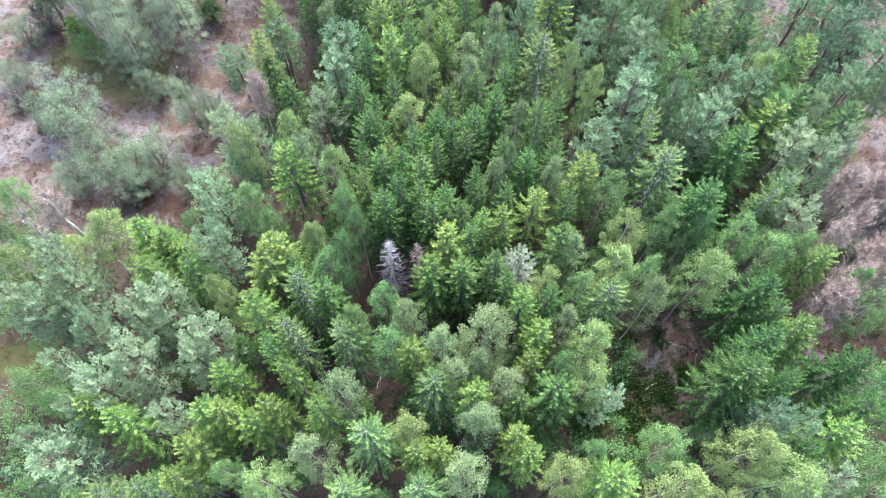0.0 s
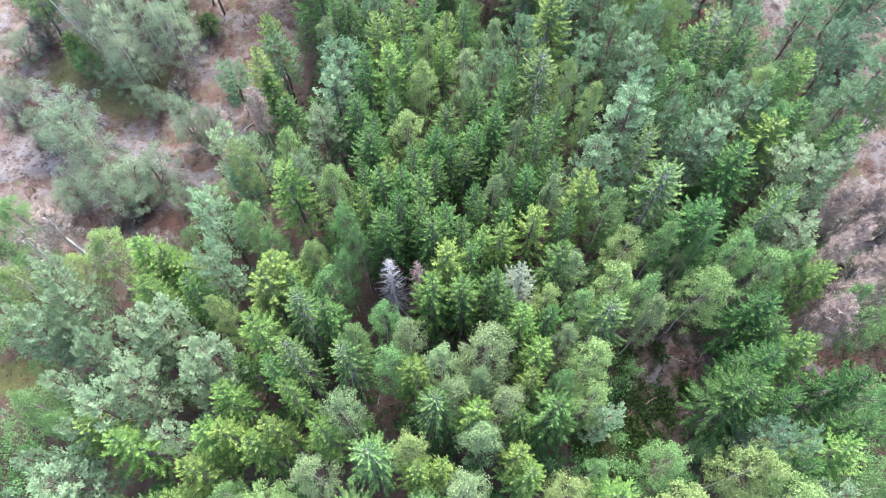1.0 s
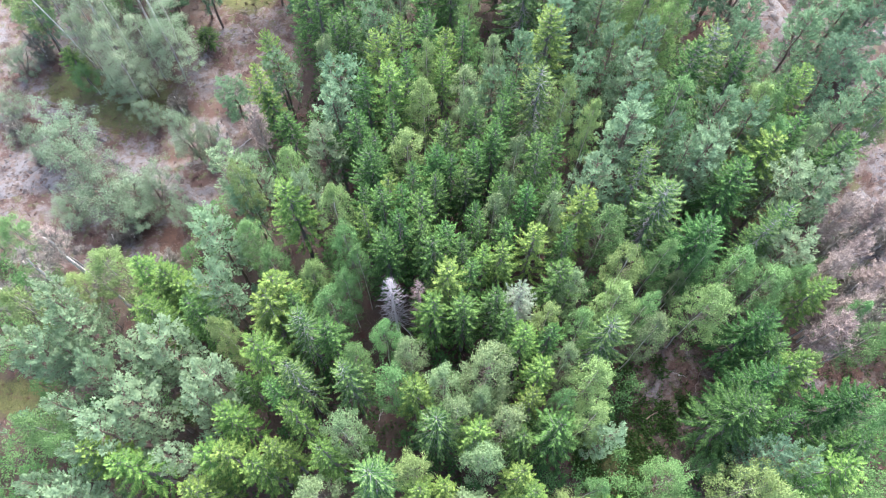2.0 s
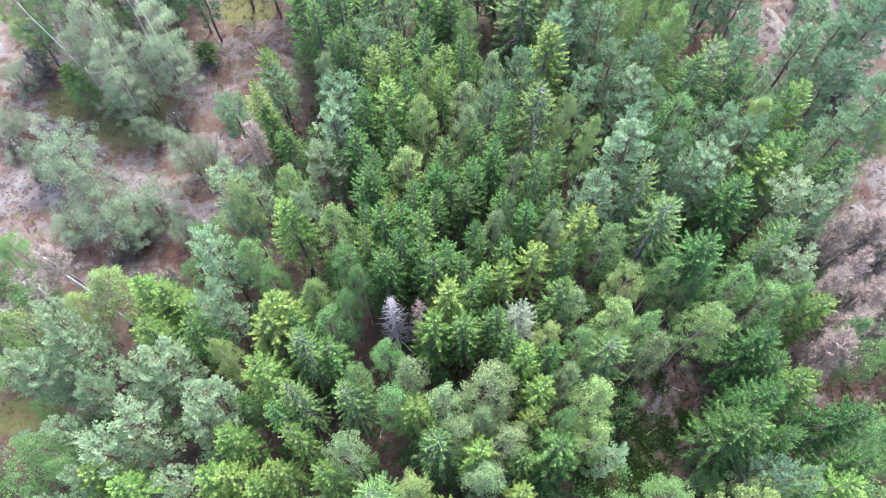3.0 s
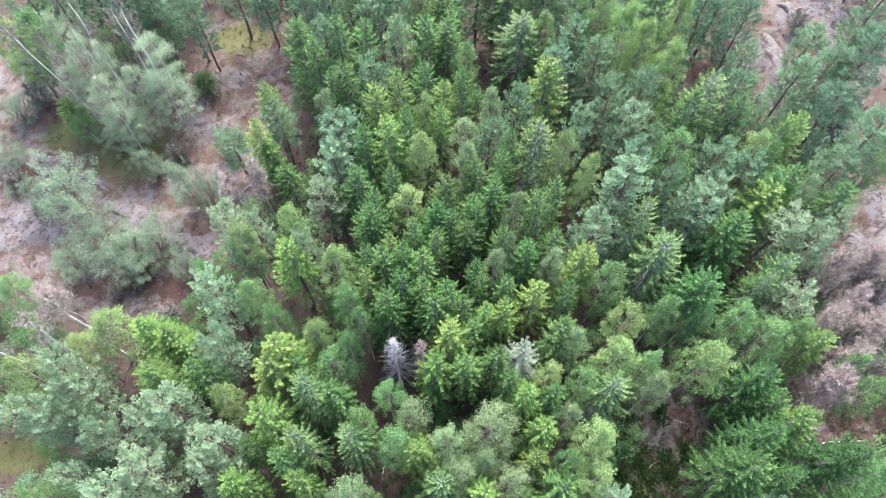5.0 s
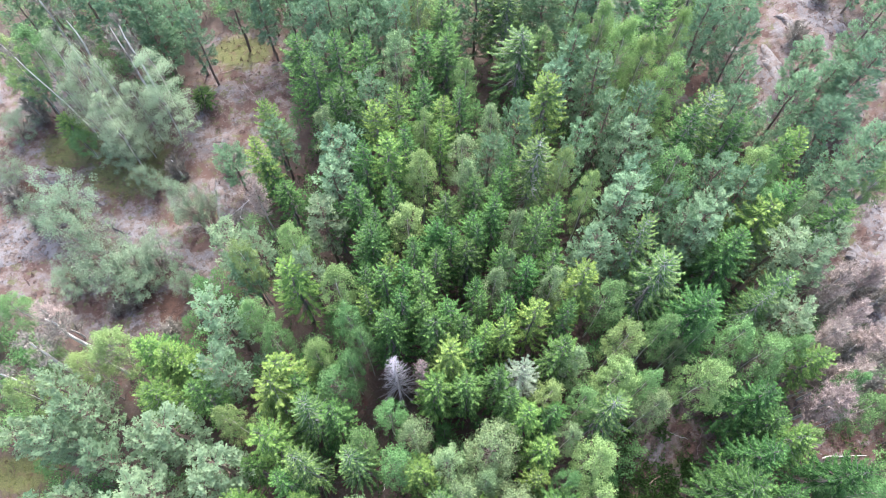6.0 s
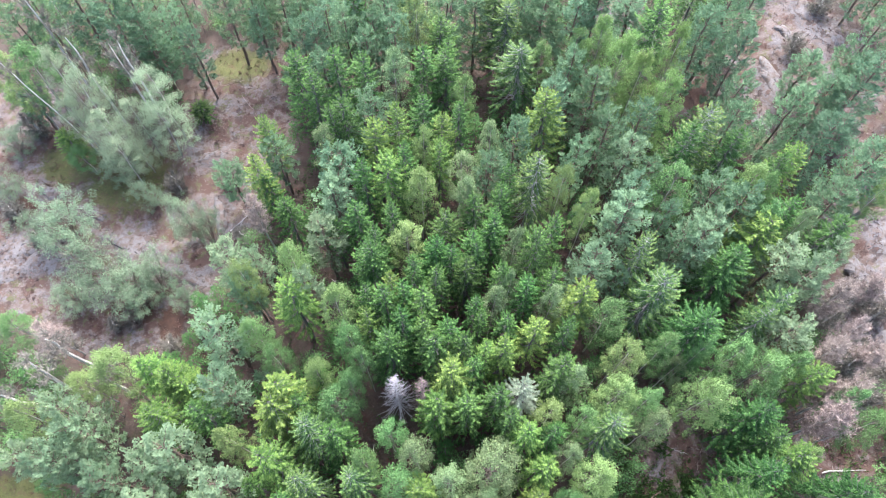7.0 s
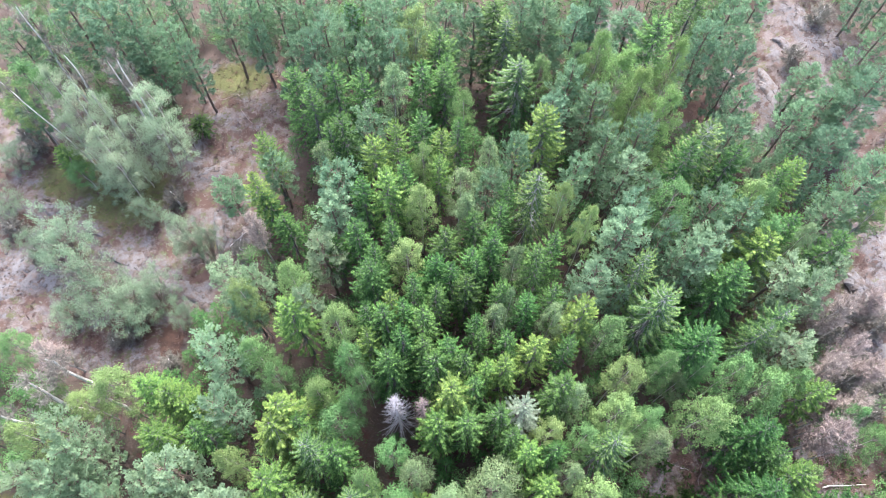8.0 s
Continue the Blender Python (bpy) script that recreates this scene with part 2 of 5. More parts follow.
# ---- mesh building ----
class Shape:
    """Collects the corners and faces of one mesh."""

    def __init__(self):
        self.points, self.faces, self.slots, self.count, self.slot = [], [], [], 0, 0

    def add(self, points, faces):
        self.points.append(np.asarray(points, float))
        self.slots.extend([self.slot] * len(faces))
        self.faces.extend(tuple(i + self.count for i in f) for f in faces)
        self.count += len(points)

    def kites(self, base, way, length, width, droop, rng, lift=1.0):
        """Many leaves at once: a kite from each base along its way, its face turned mostly up."""
        n = len(base)
        up = np.array([0, 0, 1.0]) * lift + rng.normal(0, 0.45, (n, 3))
        side = np.cross(way, up)
        side /= np.linalg.norm(side, axis=1)[:, None] + 1e-6
        length, width = np.broadcast_to(length, n)[:, None], np.broadcast_to(width, n)[:, None]
        middle = base + way * length * 0.55
        end = base + way * length - np.array([0, 0, 1.0]) * droop * length
        points = np.stack([base, middle + side * width / 2, end, middle - side * width / 2], 1).reshape(-1, 3)
        self.add(points, [(4 * i, 4 * i + 1, 4 * i + 2, 4 * i + 3) for i in range(n)])

    def blades(self, base, way, length, width, rng, lift=1.0, tilt=0.5):
        """Many needles or small leaves: a pointed blade of one face each."""
        n = len(base)
        side = np.cross(way, np.array([0, 0, 1.0]) * lift + rng.normal(0, tilt, (n, 3)))
        side /= np.linalg.norm(side, axis=1)[:, None] + 1e-6
        length, width = np.broadcast_to(length, n)[:, None], np.broadcast_to(width, n)[:, None]
        foot = base + way * length * 0.3
        points = np.stack([foot + side * width / 2, foot - side * width / 2, base + way * length], 1).reshape(-1, 3)
        self.add(points, [(3 * i, 3 * i + 1, 3 * i + 2) for i in range(n)])

    def tube(self, line, radii, sides=6):
        line = np.asarray(line, float)
        rows = []
        for i, p in enumerate(line):
            along = line[min(i + 1, len(line) - 1)] - line[max(i - 1, 0)]
            along /= np.linalg.norm(along) + 1e-9
            a = np.cross(along, (0.31, 0.95, 0.05))
            a /= np.linalg.norm(a) + 1e-9
            b = np.cross(along, a)
            turn = np.linspace(0, 2 * np.pi, sides, endpoint=False)
            rows.append(p + radii[i] * (np.cos(turn)[:, None] * a + np.sin(turn)[:, None] * b))
        faces = []
        for i in range(len(line) - 1):
            for j in range(sides):
                k = (j + 1) % sides
                faces.append((i * sides + j, i * sides + k, (i + 1) * sides + k, (i + 1) * sides + j))
        faces.append(tuple(range((len(line) - 1) * sides, len(line) * sides)))
        self.add(np.concatenate(rows), faces)

    def spikes(self, base, tip, width):
        """Thin three-sided twigs from base to tip."""
        n = len(base)
        along = tip - base
        a = np.cross(along, np.array([0.3, 0.2, 0.93]))
        a /= np.linalg.norm(a, axis=1)[:, None] + 1e-6
        b = np.cross(along, a)
        b /= np.linalg.norm(b, axis=1)[:, None] + 1e-6
        w = np.broadcast_to(width, n)[:, None]
        points = np.stack([base + a * w, base - a * w / 2 + b * w * 0.87, base - a * w / 2 - b * w * 0.87, tip], 1).reshape(-1, 3)
        self.add(points, [f for i in range(n) for f in ((4 * i, 4 * i + 1, 4 * i + 3), (4 * i + 1, 4 * i + 2, 4 * i + 3), (4 * i + 2, 4 * i, 4 * i + 3))])

    def mesh(self, name, *mats):
        me = bpy.data.meshes.new(name)
        me.from_pydata(np.concatenate(self.points).tolist(), [], self.faces)
        for mat in mats:
            me.materials.append(mat)
        if len(mats) > 1:
            me.polygons.foreach_set("material_index", self.slots)
        return me


def part(name, shape, mats, parent, label=""):
    """One mesh object under a thing."""
    mats = mats if isinstance(mats, tuple) else (mats,)
    ob = new(name, shape.mesh(name, *mats))
    ob.parent = parent
    return tagged(ob, label)


def unit(v):
    return v / (np.linalg.norm(v, axis=-1, keepdims=True) + 1e-9)


def directions(rng, n, up=0.0):
    return unit(rng.normal(0, 1, (n, 3)) + np.array([0, 0, up]))


# ---- kinds of tree: each is built at a usual size, then copied at its own height and width ----
NOMINAL_H, NOMINAL_R = 12.0, 1.8


def spruce(seed, needles, shoots, spacing=0.46, frond=1.0, sweep=2.3, bare=0.2, fresh=1.0, stem=0.026, arms=6, wood_mat=None, H=12.5, R=1.6):
    """A cone of whorls: every branch carries two rows of side twigs, the lower ones bare and grey near the stem."""
    rng = np.random.default_rng(seed)
    tree = new("spruce_tree")
    wood, green = Shape(), Shape()
    heights = np.linspace(0, H * 0.985, 9)
    sway = np.cumsum(rng.normal(0, 0.025, (9, 2)), 0)
    line = np.column_stack([sway, heights])
    wood.tube(line, 0.15 * (1 - heights / H) ** 0.9 + 0.012, 6)
    z, turn = H * 0.97, rng.uniform(0, 6)
    start, finish = [], []
    lopsided = rng.uniform(0, 6.28)
    while z > H * 0.24:
        d = H - z
        reach = R * (1 - math.exp(-d / sweep)) * (1.0 if d < 0.62 * H else 0.85) + 0.10
        count = 5 if d < 1.0 else arms
        turn += rng.uniform(0.3, 0.9)
        centre = np.array([np.interp(z, heights, sway[:, 0]), np.interp(z, heights, sway[:, 1]), z])
        for k in range(count):
            a = turn + 2 * np.pi * k / count + rng.normal(0, 0.16)
            r = reach * rng.uniform(0.70, 1.16) * (1 + 0.12 * math.cos(a - lopsided))
            rise = np.interp(d, (0.0, 1.0, 2.5, 5.0, 9.0), (1.1, 0.62, 0.25, -0.10, -0.38)) + rng.normal(0, 0.08)
            out = np.array([np.cos(a), np.sin(a), 0])
            tip = centre + out * r + np.array([0, 0, rise * r])
            start.append(centre), finish.append(tip)
            inner = min(0.75, bare + 0.055 * max(0.0, d - 1.5)) + rng.uniform(-0.06, 0.08) if r > 0.5 else 0.1
            steps = max(4, int((1 - inner) * r / 0.058))
            s = np.repeat(np.linspace(inner, 0.97, steps), 2)
            n = 2 * steps
            sag = -0.14 * r * np.sin(np.pi * s)
            base = centre + (tip - centre) * s[:, None] + np.column_stack([0 * s, 0 * s, sag])
            lean = np.tile([0.72, -0.72], steps) + rng.normal(0, 0.20, n)
            way = np.column_stack([np.cos(a + lean), np.sin(a + lean), rng.normal(rise * 0.4 - 0.14, 0.26, n)])
            size = (0.13 + 0.27 * r * (1.05 - s) * frond) * rng.uniform(0.65, 1.3, n)
            # New tips; fewer inwards and lower down, which paints the crown's shade.
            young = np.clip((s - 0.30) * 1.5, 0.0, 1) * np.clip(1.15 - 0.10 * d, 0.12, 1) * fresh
            lit_shoot = rng.uniform(0, 1, n) < young
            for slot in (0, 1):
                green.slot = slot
                pick = lit_shoot == bool(slot)
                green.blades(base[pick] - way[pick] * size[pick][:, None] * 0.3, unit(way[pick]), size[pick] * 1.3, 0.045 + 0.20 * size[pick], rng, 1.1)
            # Branch ends too turn darker with depth below the top, as painted shade.
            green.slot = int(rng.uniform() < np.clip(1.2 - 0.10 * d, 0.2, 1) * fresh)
            lean = np.array([-0.42, 0.0, 0.42]) + rng.normal(0, 0.1, 3)
            way = np.column_stack([np.cos(a + lean), np.sin(a + lean), np.full(3, rise * 0.7 + 0.25)])
            green.kites(np.repeat([tip - out * 0.10], 3, 0), unit(way), 0.20 + 0.04 * r, 0.06, 0.05, rng, 1.1)
        z -= rng.uniform(0.86, 1.14) * spacing * np.interp(d, (0, 1.5, 6), (0.62, 0.9, 1.15))
    top = line[-1]
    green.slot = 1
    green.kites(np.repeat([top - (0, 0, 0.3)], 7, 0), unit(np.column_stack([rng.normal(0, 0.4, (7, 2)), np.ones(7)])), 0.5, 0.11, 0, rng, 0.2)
    limbs = Shape()
    limbs.spikes(np.array(start), np.array(finish), stem)
    part("trunk", wood, wood_mat or SPRUCE_BARK, tree, "grey-brown straight trunk")
    part("branchwork", limbs, wood_mat or SPRUCE_BARK, tree, "grey limbs, bare near the trunk")
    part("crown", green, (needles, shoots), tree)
    return tree


def pine(seed, needles, low=0.30, boughs=41, H=NOMINAL_H, R=NOMINAL_R):
    """A bare lower stem and rounded cushions of needles at the ends of rising limbs."""
    rng = np.random.default_rng(seed)
    tree = new("pine_tree")
    wood, limbs, green = Shape(), Shape(), Shape()
    heights = np.linspace(0, H * 0.94, 10)
    sway = np.cumsum(rng.normal(0, 0.07, (10, 2)), 0)
    sway -= sway[-1] * (heights / heights[-1])[:, None]
    line = np.column_stack([sway, heights])
    wood.tube(line, 0.14 * (1 - heights / H) ** 0.7 + 0.02, 6)
    turn = rng.uniform(0, 6)
    for k in range(boughs):
        f = low + (0.98 - low) * ((k + rng.uniform(0, 1)) / boughs) ** 0.85
        z = f * H * 0.97
        g = (f - low) / (1 - low)
        turn += 2.4 + rng.normal(0, 0.3)
        reach = R * np.interp(g, (0.0, 0.3, 0.62, 0.85, 1.0), (0.62, 0.95, 0.92, 0.60, 0.15)) * rng.uniform(0.55, 1.12)
        rise = np.interp(g, (0.0, 0.45, 1.0), (0.02, 0.32, 1.1)) + rng.normal(0, 0.1)
        root = np.array([np.interp(z, heights, sway[:, 0]), np.interp(z, heights, sway[:, 1]), min(z, heights[-1])])
        out = np.array([np.cos(turn), np.sin(turn), rise])
        tip = root + out * reach
        bend = root + out * reach * 0.55 - np.array([0, 0, 0.12 * reach])
        limbs.tube([root, bend, tip], [0.024, 0.017, 0.008], 4)
        tufts = 3 + int(2.0 * reach)
        for j in range(tufts):
            s = 1 - 0.60 * (j / tufts) ** 1.1
            side = np.array([-out[1], out[0], 0]) * rng.normal(0, 0.26) * reach * (j > 0)
            middle = root + (tip - root) * s + side + rng.normal(0, 0.05, 3)
            limbs.spikes(np.array([root + (tip - root) * max(0.1, s - 0.25)]), np.array([middle]), 0.012)
            n = 25
            axis = unit(np.array([out[0], out[1], 0.35]) * 0.8 + np.array([0, 0, 0.75]) + rng.normal(0, 0.35, 3))
            along = rng.uniform(0, 1, (n, 1)) ** 0.8
            ring = directions(rng, n)
            ring = unit(ring - axis * (ring @ axis)[:, None])
            length = rng.uniform(0.20, 0.30, n) * (1.15 - 0.45 * along[:, 0])
            base = middle + axis * (along - 0.35) * 0.50 + ring * 0.03
            green.blades(base, unit(ring * (1.15 - 0.5 * along) + axis * 0.65), length, 0.098, rng, 1.3, 0.3)
    part("trunk", wood, PINE_BARK, tree, "reddish-brown trunk")
    part("branchwork", limbs, PINE_BARK, tree, "rising reddish-brown limbs")
    part("crown", green, needles, tree)
    return tree


def birch(seed, leaves, stems=1, low=0.36, name="birch_tree", sparse=1.0, wood_mat=None, clumps=100, leaf=0.128, H=NOMINAL_H, R=NOMINAL_R):
    rng = np.random.default_rng(seed)
    tree = new(name)
    wood, green = Shape(), Shape()
    bushy = stems > 1
    lines = []
    for q in range(stems):
        heights = np.linspace(0, H * rng.uniform(0.86, 0.95), 9)
        lean = rng.normal(0, 0.5 if bushy else 0.12, 2) * R
        sway = np.cumsum(rng.normal(0, 0.06, (9, 2)), 0) + lean * (heights / H)[:, None] ** 1.2
        if not bushy:
            sway -= sway[-1] * (heights / heights[-1])[:, None]
        line = np.column_stack([sway, heights])
        lines.append(line)
        wood.tube(line, (0.075 if not bushy else 0.045) * (1 - heights / H) ** 0.8 + 0.012, 6)
    squash = np.array([1, 1, 0.5])
    lobes = directions(rng, 7, 0.2) * squash * R * 0.45
    for k in range(clumps):
        f = low + (1.02 - low) * rng.uniform(0, 1) ** 0.85
        line = lines[k % stems]
        z = f * H
        axis = np.array([np.interp(z, line[:, 2], line[:, 0]), np.interp(z, line[:, 2], line[:, 1])])
        g = (f - low) / (1 - low)
        reach = R * math.sqrt(max(0.03, 1 - (1.75 * (g - 0.40)) ** 2 if g > 0.40 else 1 - (1.5 * (g - 0.40)) ** 2))
        a = k * 2.4 + rng.normal(0, 0.3)
        r = reach * rng.uniform(0.25, 1.0) ** 0.55
        middle = np.array([axis[0] + r * np.cos(a), axis[1] + r * np.sin(a), z]) + lobes[k % 7] * 0.35
        root_z = max(z - 0.9 * r - 0.3, low * H * 0.6 + 0.1)
        root = np.array([np.interp(root_z, line[:, 2], line[:, 0]), np.interp(root_z, line[:, 2], line[:, 1]), min(root_z, line[-1, 2])])
        green.slot = 1
        green.spikes(np.array([root]), np.array([middle]), 0.02)
        n = int(62 * sparse * rng.uniform(0.7, 1.3))
        size = 0.36 * rng.uniform(0.7, 1.3)
        around = directions(rng, n) * (rng.uniform(0, 1, (n, 1)) ** 0.45) * size * np.array([1, 1, 0.9])
        ends = middle + around
        far = around[rng.integers(0, n, max(3, n // 20))] * 1.1
        green.spikes(np.repeat([middle], len(far), 0), middle + far, 0.008)
        green.slot = 0
        green.blades(ends, unit(around + directions(rng, n, -0.3) * 0.4), leaf * rng.uniform(0.8, 1.3, n), leaf * 0.85, rng, 0.9)
    part("trunk", wood, wood_mat or BIRCH_BARK, tree, "thin pale stem and branches")
    part("crown", green, (leaves, TWIG_BARK), tree)
    return tree


def russet_birch(seed, twigs=None, name="bare_birch_tree", low=0.32, boughs=70, stem=0.13, lean=0.0, H=NOMINAL_H, R=NOMINAL_R):
    """Nearly leafless crown of fine reddish twigs."""
    rng = np.random.default_rng(seed)
    tree = new(name)
    wood, limbs, green = Shape(), Shape(), Shape()
    heights = np.linspace(0, H * 0.93, 9)
    sway = np.cumsum(rng.normal(0, 0.08, (9, 2)), 0)
    sway -= sway[-1] * (heights / heights[-1])[:, None]
    sway[:, 0] += lean * H * (heights / H) ** 1.3
    line = np.column_stack([sway, heights])
    wood.tube(line, stem * (1 - heights / H) ** 0.7 + 0.018, 6)
    for k in range(boughs):
        f = low + (1 - low) * rng.uniform(0, 1)
        g = (f - low) / (1 - low)
        r = R * math.sqrt(max(0.05, 1 - (1.6 * (g - 0.42)) ** 2)) * rng.uniform(0.4, 1.0)
        a = k * 2.4
        z = f * H
        root_z = max(0.7 * low * H, z - 1.2 * r - 0.3)
        root = np.array([np.interp(root_z, heights, sway[:, 0]), np.interp(root_z, heights, sway[:, 1]), min(root_z, heights[-1])])
        tip = np.array([np.interp(z, heights, sway[:, 0]) + r * np.cos(a), np.interp(z, heights, sway[:, 1]) + r * np.sin(a), z])
        limbs.spikes(np.array([root]), np.array([tip]), 0.018)
        n = 50
        base = root + (tip - root) * rng.uniform(0.45, 1.0, (n, 1))
        way = unit(directions(rng, n, 0.35) + unit(tip - root) * 0.7)
        green.kites(base, way, rng.uniform(0.25, 0.5, n), 0.046, 0.0, rng, 0.6)
        n = 16
        green.kites(tip + rng.normal(0, 0.25, (n, 3)), directions(rng, n), rng.uniform(0.08, 0.13, n), 0.05, 0.1, rng, 0.7)
    part("trunk", wood, WHITE_BARK if twigs is ASHEN else BIRCH_BARK, tree, "white birch stem")
    part("branchwork", limbs, TWIG_BARK, tree, "thin brown limbs")
    part("crown", green, twigs or RUSSET, tree, "cloud of fine twigs")
    return tree


def dead_spruce(seed, mat, H=NOMINAL_H, R=NOMINAL_R):
    rng = np.random.default_rng(seed)
    tree = new("dead_spruce_tree")
    wood, twigs = Shape(), Shape()
    heights = np.linspace(0, H, 9)
    sway = np.cumsum(rng.normal(0, 0.02, (9, 2)), 0)
    line = np.column_stack([sway, heights])
    wood.tube(line, 0.13 * (1 - heights / H) ** 0.9 + 0.012, 6)
    z, turn = 2.5, 0.0
    while z < H * 0.99:
        f = z / H
        reach = R * 1.5 * min(0.8, (1 - f) ** 0.75) + 0.14
        turn += rng.uniform(0.3, 0.9)
        centre = np.array([np.interp(z, heights, sway[:, 0]), np.interp(z, heights, sway[:, 1]), z])
        for k in range(5):
            a = turn + 2 * np.pi * k / 5 + rng.normal(0, 0.2)
            r = reach * rng.uniform(0.6, 1.12)
            rise = np.interp(f, (0.1, 0.5, 1.0), (-0.5, -0.2, 0.7)) + rng.normal(0, 0.08)
            tip = centre + np.array([np.cos(a) * r, np.sin(a) * r, rise * r])
            knee = centre + (tip - centre) * 0.55 - np.array([0, 0, 0.08 * r])
            twigs.tube([centre, knee, tip], [0.026, 0.018, 0.007], 3)
            n = 8
            base = centre + (tip - centre) * rng.uniform(0.35, 0.95, (n, 1))
            lean = rng.choice([-0.7, 0.7], n) + rng.normal(0, 0.2, n)
            end = base + np.column_stack([np.cos(a + lean), np.sin(a + lean), rng.normal(-0.25, 0.15, n)]) * rng.uniform(0.15, 0.40, (n, 1))
            twigs.spikes(base, end, 0.011)
        z += rng.uniform(0.28, 0.42)
    part("trunk", wood, mat, tree)
    part("crown", twigs, mat, tree, "bare branches and twigs")
    return tree


KINDS = {}


def plant(kind, x, y, height, radius, turn=None):
    """One tree of a kind, at its place, height and crown radius; the models of a kind take turns."""
    makers, label, category, group, *built = KINDS[kind]
    own_h, own_r = built or (NOMINAL_H, NOMINAL_R)
    number = plant.counts.get(kind, 0)
    plant.counts[kind] = number + 1
    model = makers[number % len(makers)]
    if turn is None:
        turn = (x * 37.7 + y * 61.3) % 360
    size = Matrix.Diagonal((radius / own_r, radius / own_r, height / own_h, 1))
    m = pose(x, y, ground_height(x, y) - 0.06, 0, 0, turn) @ size
    if model not in plant.used:
        plant.used.add(model)
        model.matrix_basis = m
        tree = model
    else:
        scale, model.scale = model.scale.copy(), (1, 1, 1)
        tree = copy_thing(model, m)
        model.scale = scale
    plant.spots.append((x, y, category))
    stature = "tall" if height > 12.5 else "low" if height < 7.5 else "middle-sized"
    return tagged(tree, label.format(stature), category, group)


plant.counts, plant.used, plant.spots = {}, set(), []


# ---- ground: one sheet with soft humps, its cover set by soft-edged patches ----
GRAVEL = [
    (-27.2, 35.9, 4.6, 1.7, -30), (-38.8, 37.2, 3.6, 2.6, 10), (-21.2, 40.8, 0.7, 1.9, 10), (-38.2, 43.6, 1.2, 0.6, 0),
    (-33.6, 41.3, 1.9, 0.6, -22), (-42.0, 43.0, 2.0, 1.4, 0), (40.8, 61.5, 1.5, 4.6, 15), (35.5, 53.0, 1.5, 4.0, 10),
    (40.0, 27.5, 2.4, 4.0, 0), (41.0, 35.0, 2.0, 2.4, 0), (21.0, 64.5, 1.8, 1.4, 0), (-22.6, 47.0, 1.5, 0.8, 30),
]
MOSS = [
    (-30.9, 44.9, 4.2, 3.6, 0), (-21.0, 59.0, 3.2, 2.2, 0), (-36.9, 47.0, 3.0, 2.5, 0), (-34.9, 15.4, 3.0, 1.5, 0),
    (13.1, 9.9, 3.0, 3.0, 0), (30.0, 36.0, 5.0, 6.0, 0), (-20.5, 14.5, 2.0, 1.5, 0), (29.0, 26.0, 4.0, 4.0, 0),
]
RUST = [(-28.0, 30.6, 1.8, 1.1, 0), (27.6, 53.3, 2.6, 2.0, 0), (33.1, 17.0, 2.0, 1.2, 0), (41.9, 50.9, 1.4, 1.0, 0), (-41.0, 42.0, 2.0, 1.0, 0), (-24.5, 29.5, 1.2, 1.8, 0)]


HEATH = [
    (-31, 38, 13, 10, 0), (-44, 50, 10, 9, 0), (-20.5, 50, 6, 7.5, 0), (-36, 45, 12, 7, 0), (-30, 30, 7, 3.5, 0), (40, 30, 6, 11, 0), (39, 55, 7, 12, 0),
    (28, 53, 4, 5, 0), (18.8, 15.5, 3.4, 3.4, 0), (32, 16, 3.5, 3, 0), (21, 64, 4, 3, 0), (-21, 58, 5, 4, 0),
]


def patch(x, y, patches):
    """How much of the given patches covers the places x, y: 1 inside, falling softly to 0."""
    best = np.zeros_like(x)
    for px, py, rx, ry, turn in patches:
        c, s = math.cos(radians(turn)), math.sin(radians(turn))
        u, v = (x - px) * c + (y - py) * s, -(x - px) * s + (y - py) * c
        best = np.maximum(best, np.clip(1.5 - np.hypot(u / rx, v / ry), 0, 1))
    return best


def ground_height(x, y):
    x, y = np.asarray(x, float), np.asarray(y, float)
    z = 0.22 * np.sin(0.23 * x + 0.6) * np.sin(0.19 * y + 1.1) + 0.10 * np.sin(0.71 * x + 0.53 * y) + 0.05 * np.sin(1.9 * x - 1.3 * y + 2)
    z = z + 0.30 * patch(x, y, GRAVEL) + 2.0 * (np.clip((x - 30) / 9, 0, 1) ** 2 * np.clip((y - 18) / 10, 0, 1))
    return float(z) if z.ndim == 0 else z


def ground():
    near_x, near_y = np.arange(-52, 54.01, 0.5), np.arange(0, 74.01, 0.5)
    steps = np.array([3, 8, 20, 50, 120, 300, 700, 1500, 3000.0])
    xs = np.concatenate([near_x[0] - steps[::-1], near_x, near_x[-1] + steps])
    ys = np.concatenate([near_y[0] - steps[::-1], near_y, near_y[-1] + steps])
    gx, gy = np.meshgrid(xs, ys)
    rng = np.random.default_rng(5)
    rough = 0.03 + 0.07 * np.maximum(patch(gx, gy, HEATH), patch(gx, gy, GRAVEL))
    gz = ground_height(gx, gy) + rng.normal(0, 1, gx.shape) * rough
    w, h = len(xs), len(ys)
    shape = Shape()
    shape.add(np.column_stack([gx.ravel(), gy.ravel(), gz.ravel()]),
              [(j * w + i, j * w + i + 1, (j + 1) * w + i + 1, (j + 1) * w + i) for j in range(h - 1) for i in range(w - 1)])
    me = shape.mesh("ground", FLOOR)
    cover = me.color_attributes.new("cover", "FLOAT_COLOR", "POINT")
    values = np.column_stack([patch(gx, gy, p).ravel() for p in (GRAVEL, MOSS, RUST, HEATH)])
    cover.data.foreach_set("color", values.ravel().astype(np.float32))
    me.shade_smooth()
    return tagged(new("ground", me), "forest floor of brown litter, heath, moss and granite gravel", "ground", kind="structure")


ground()


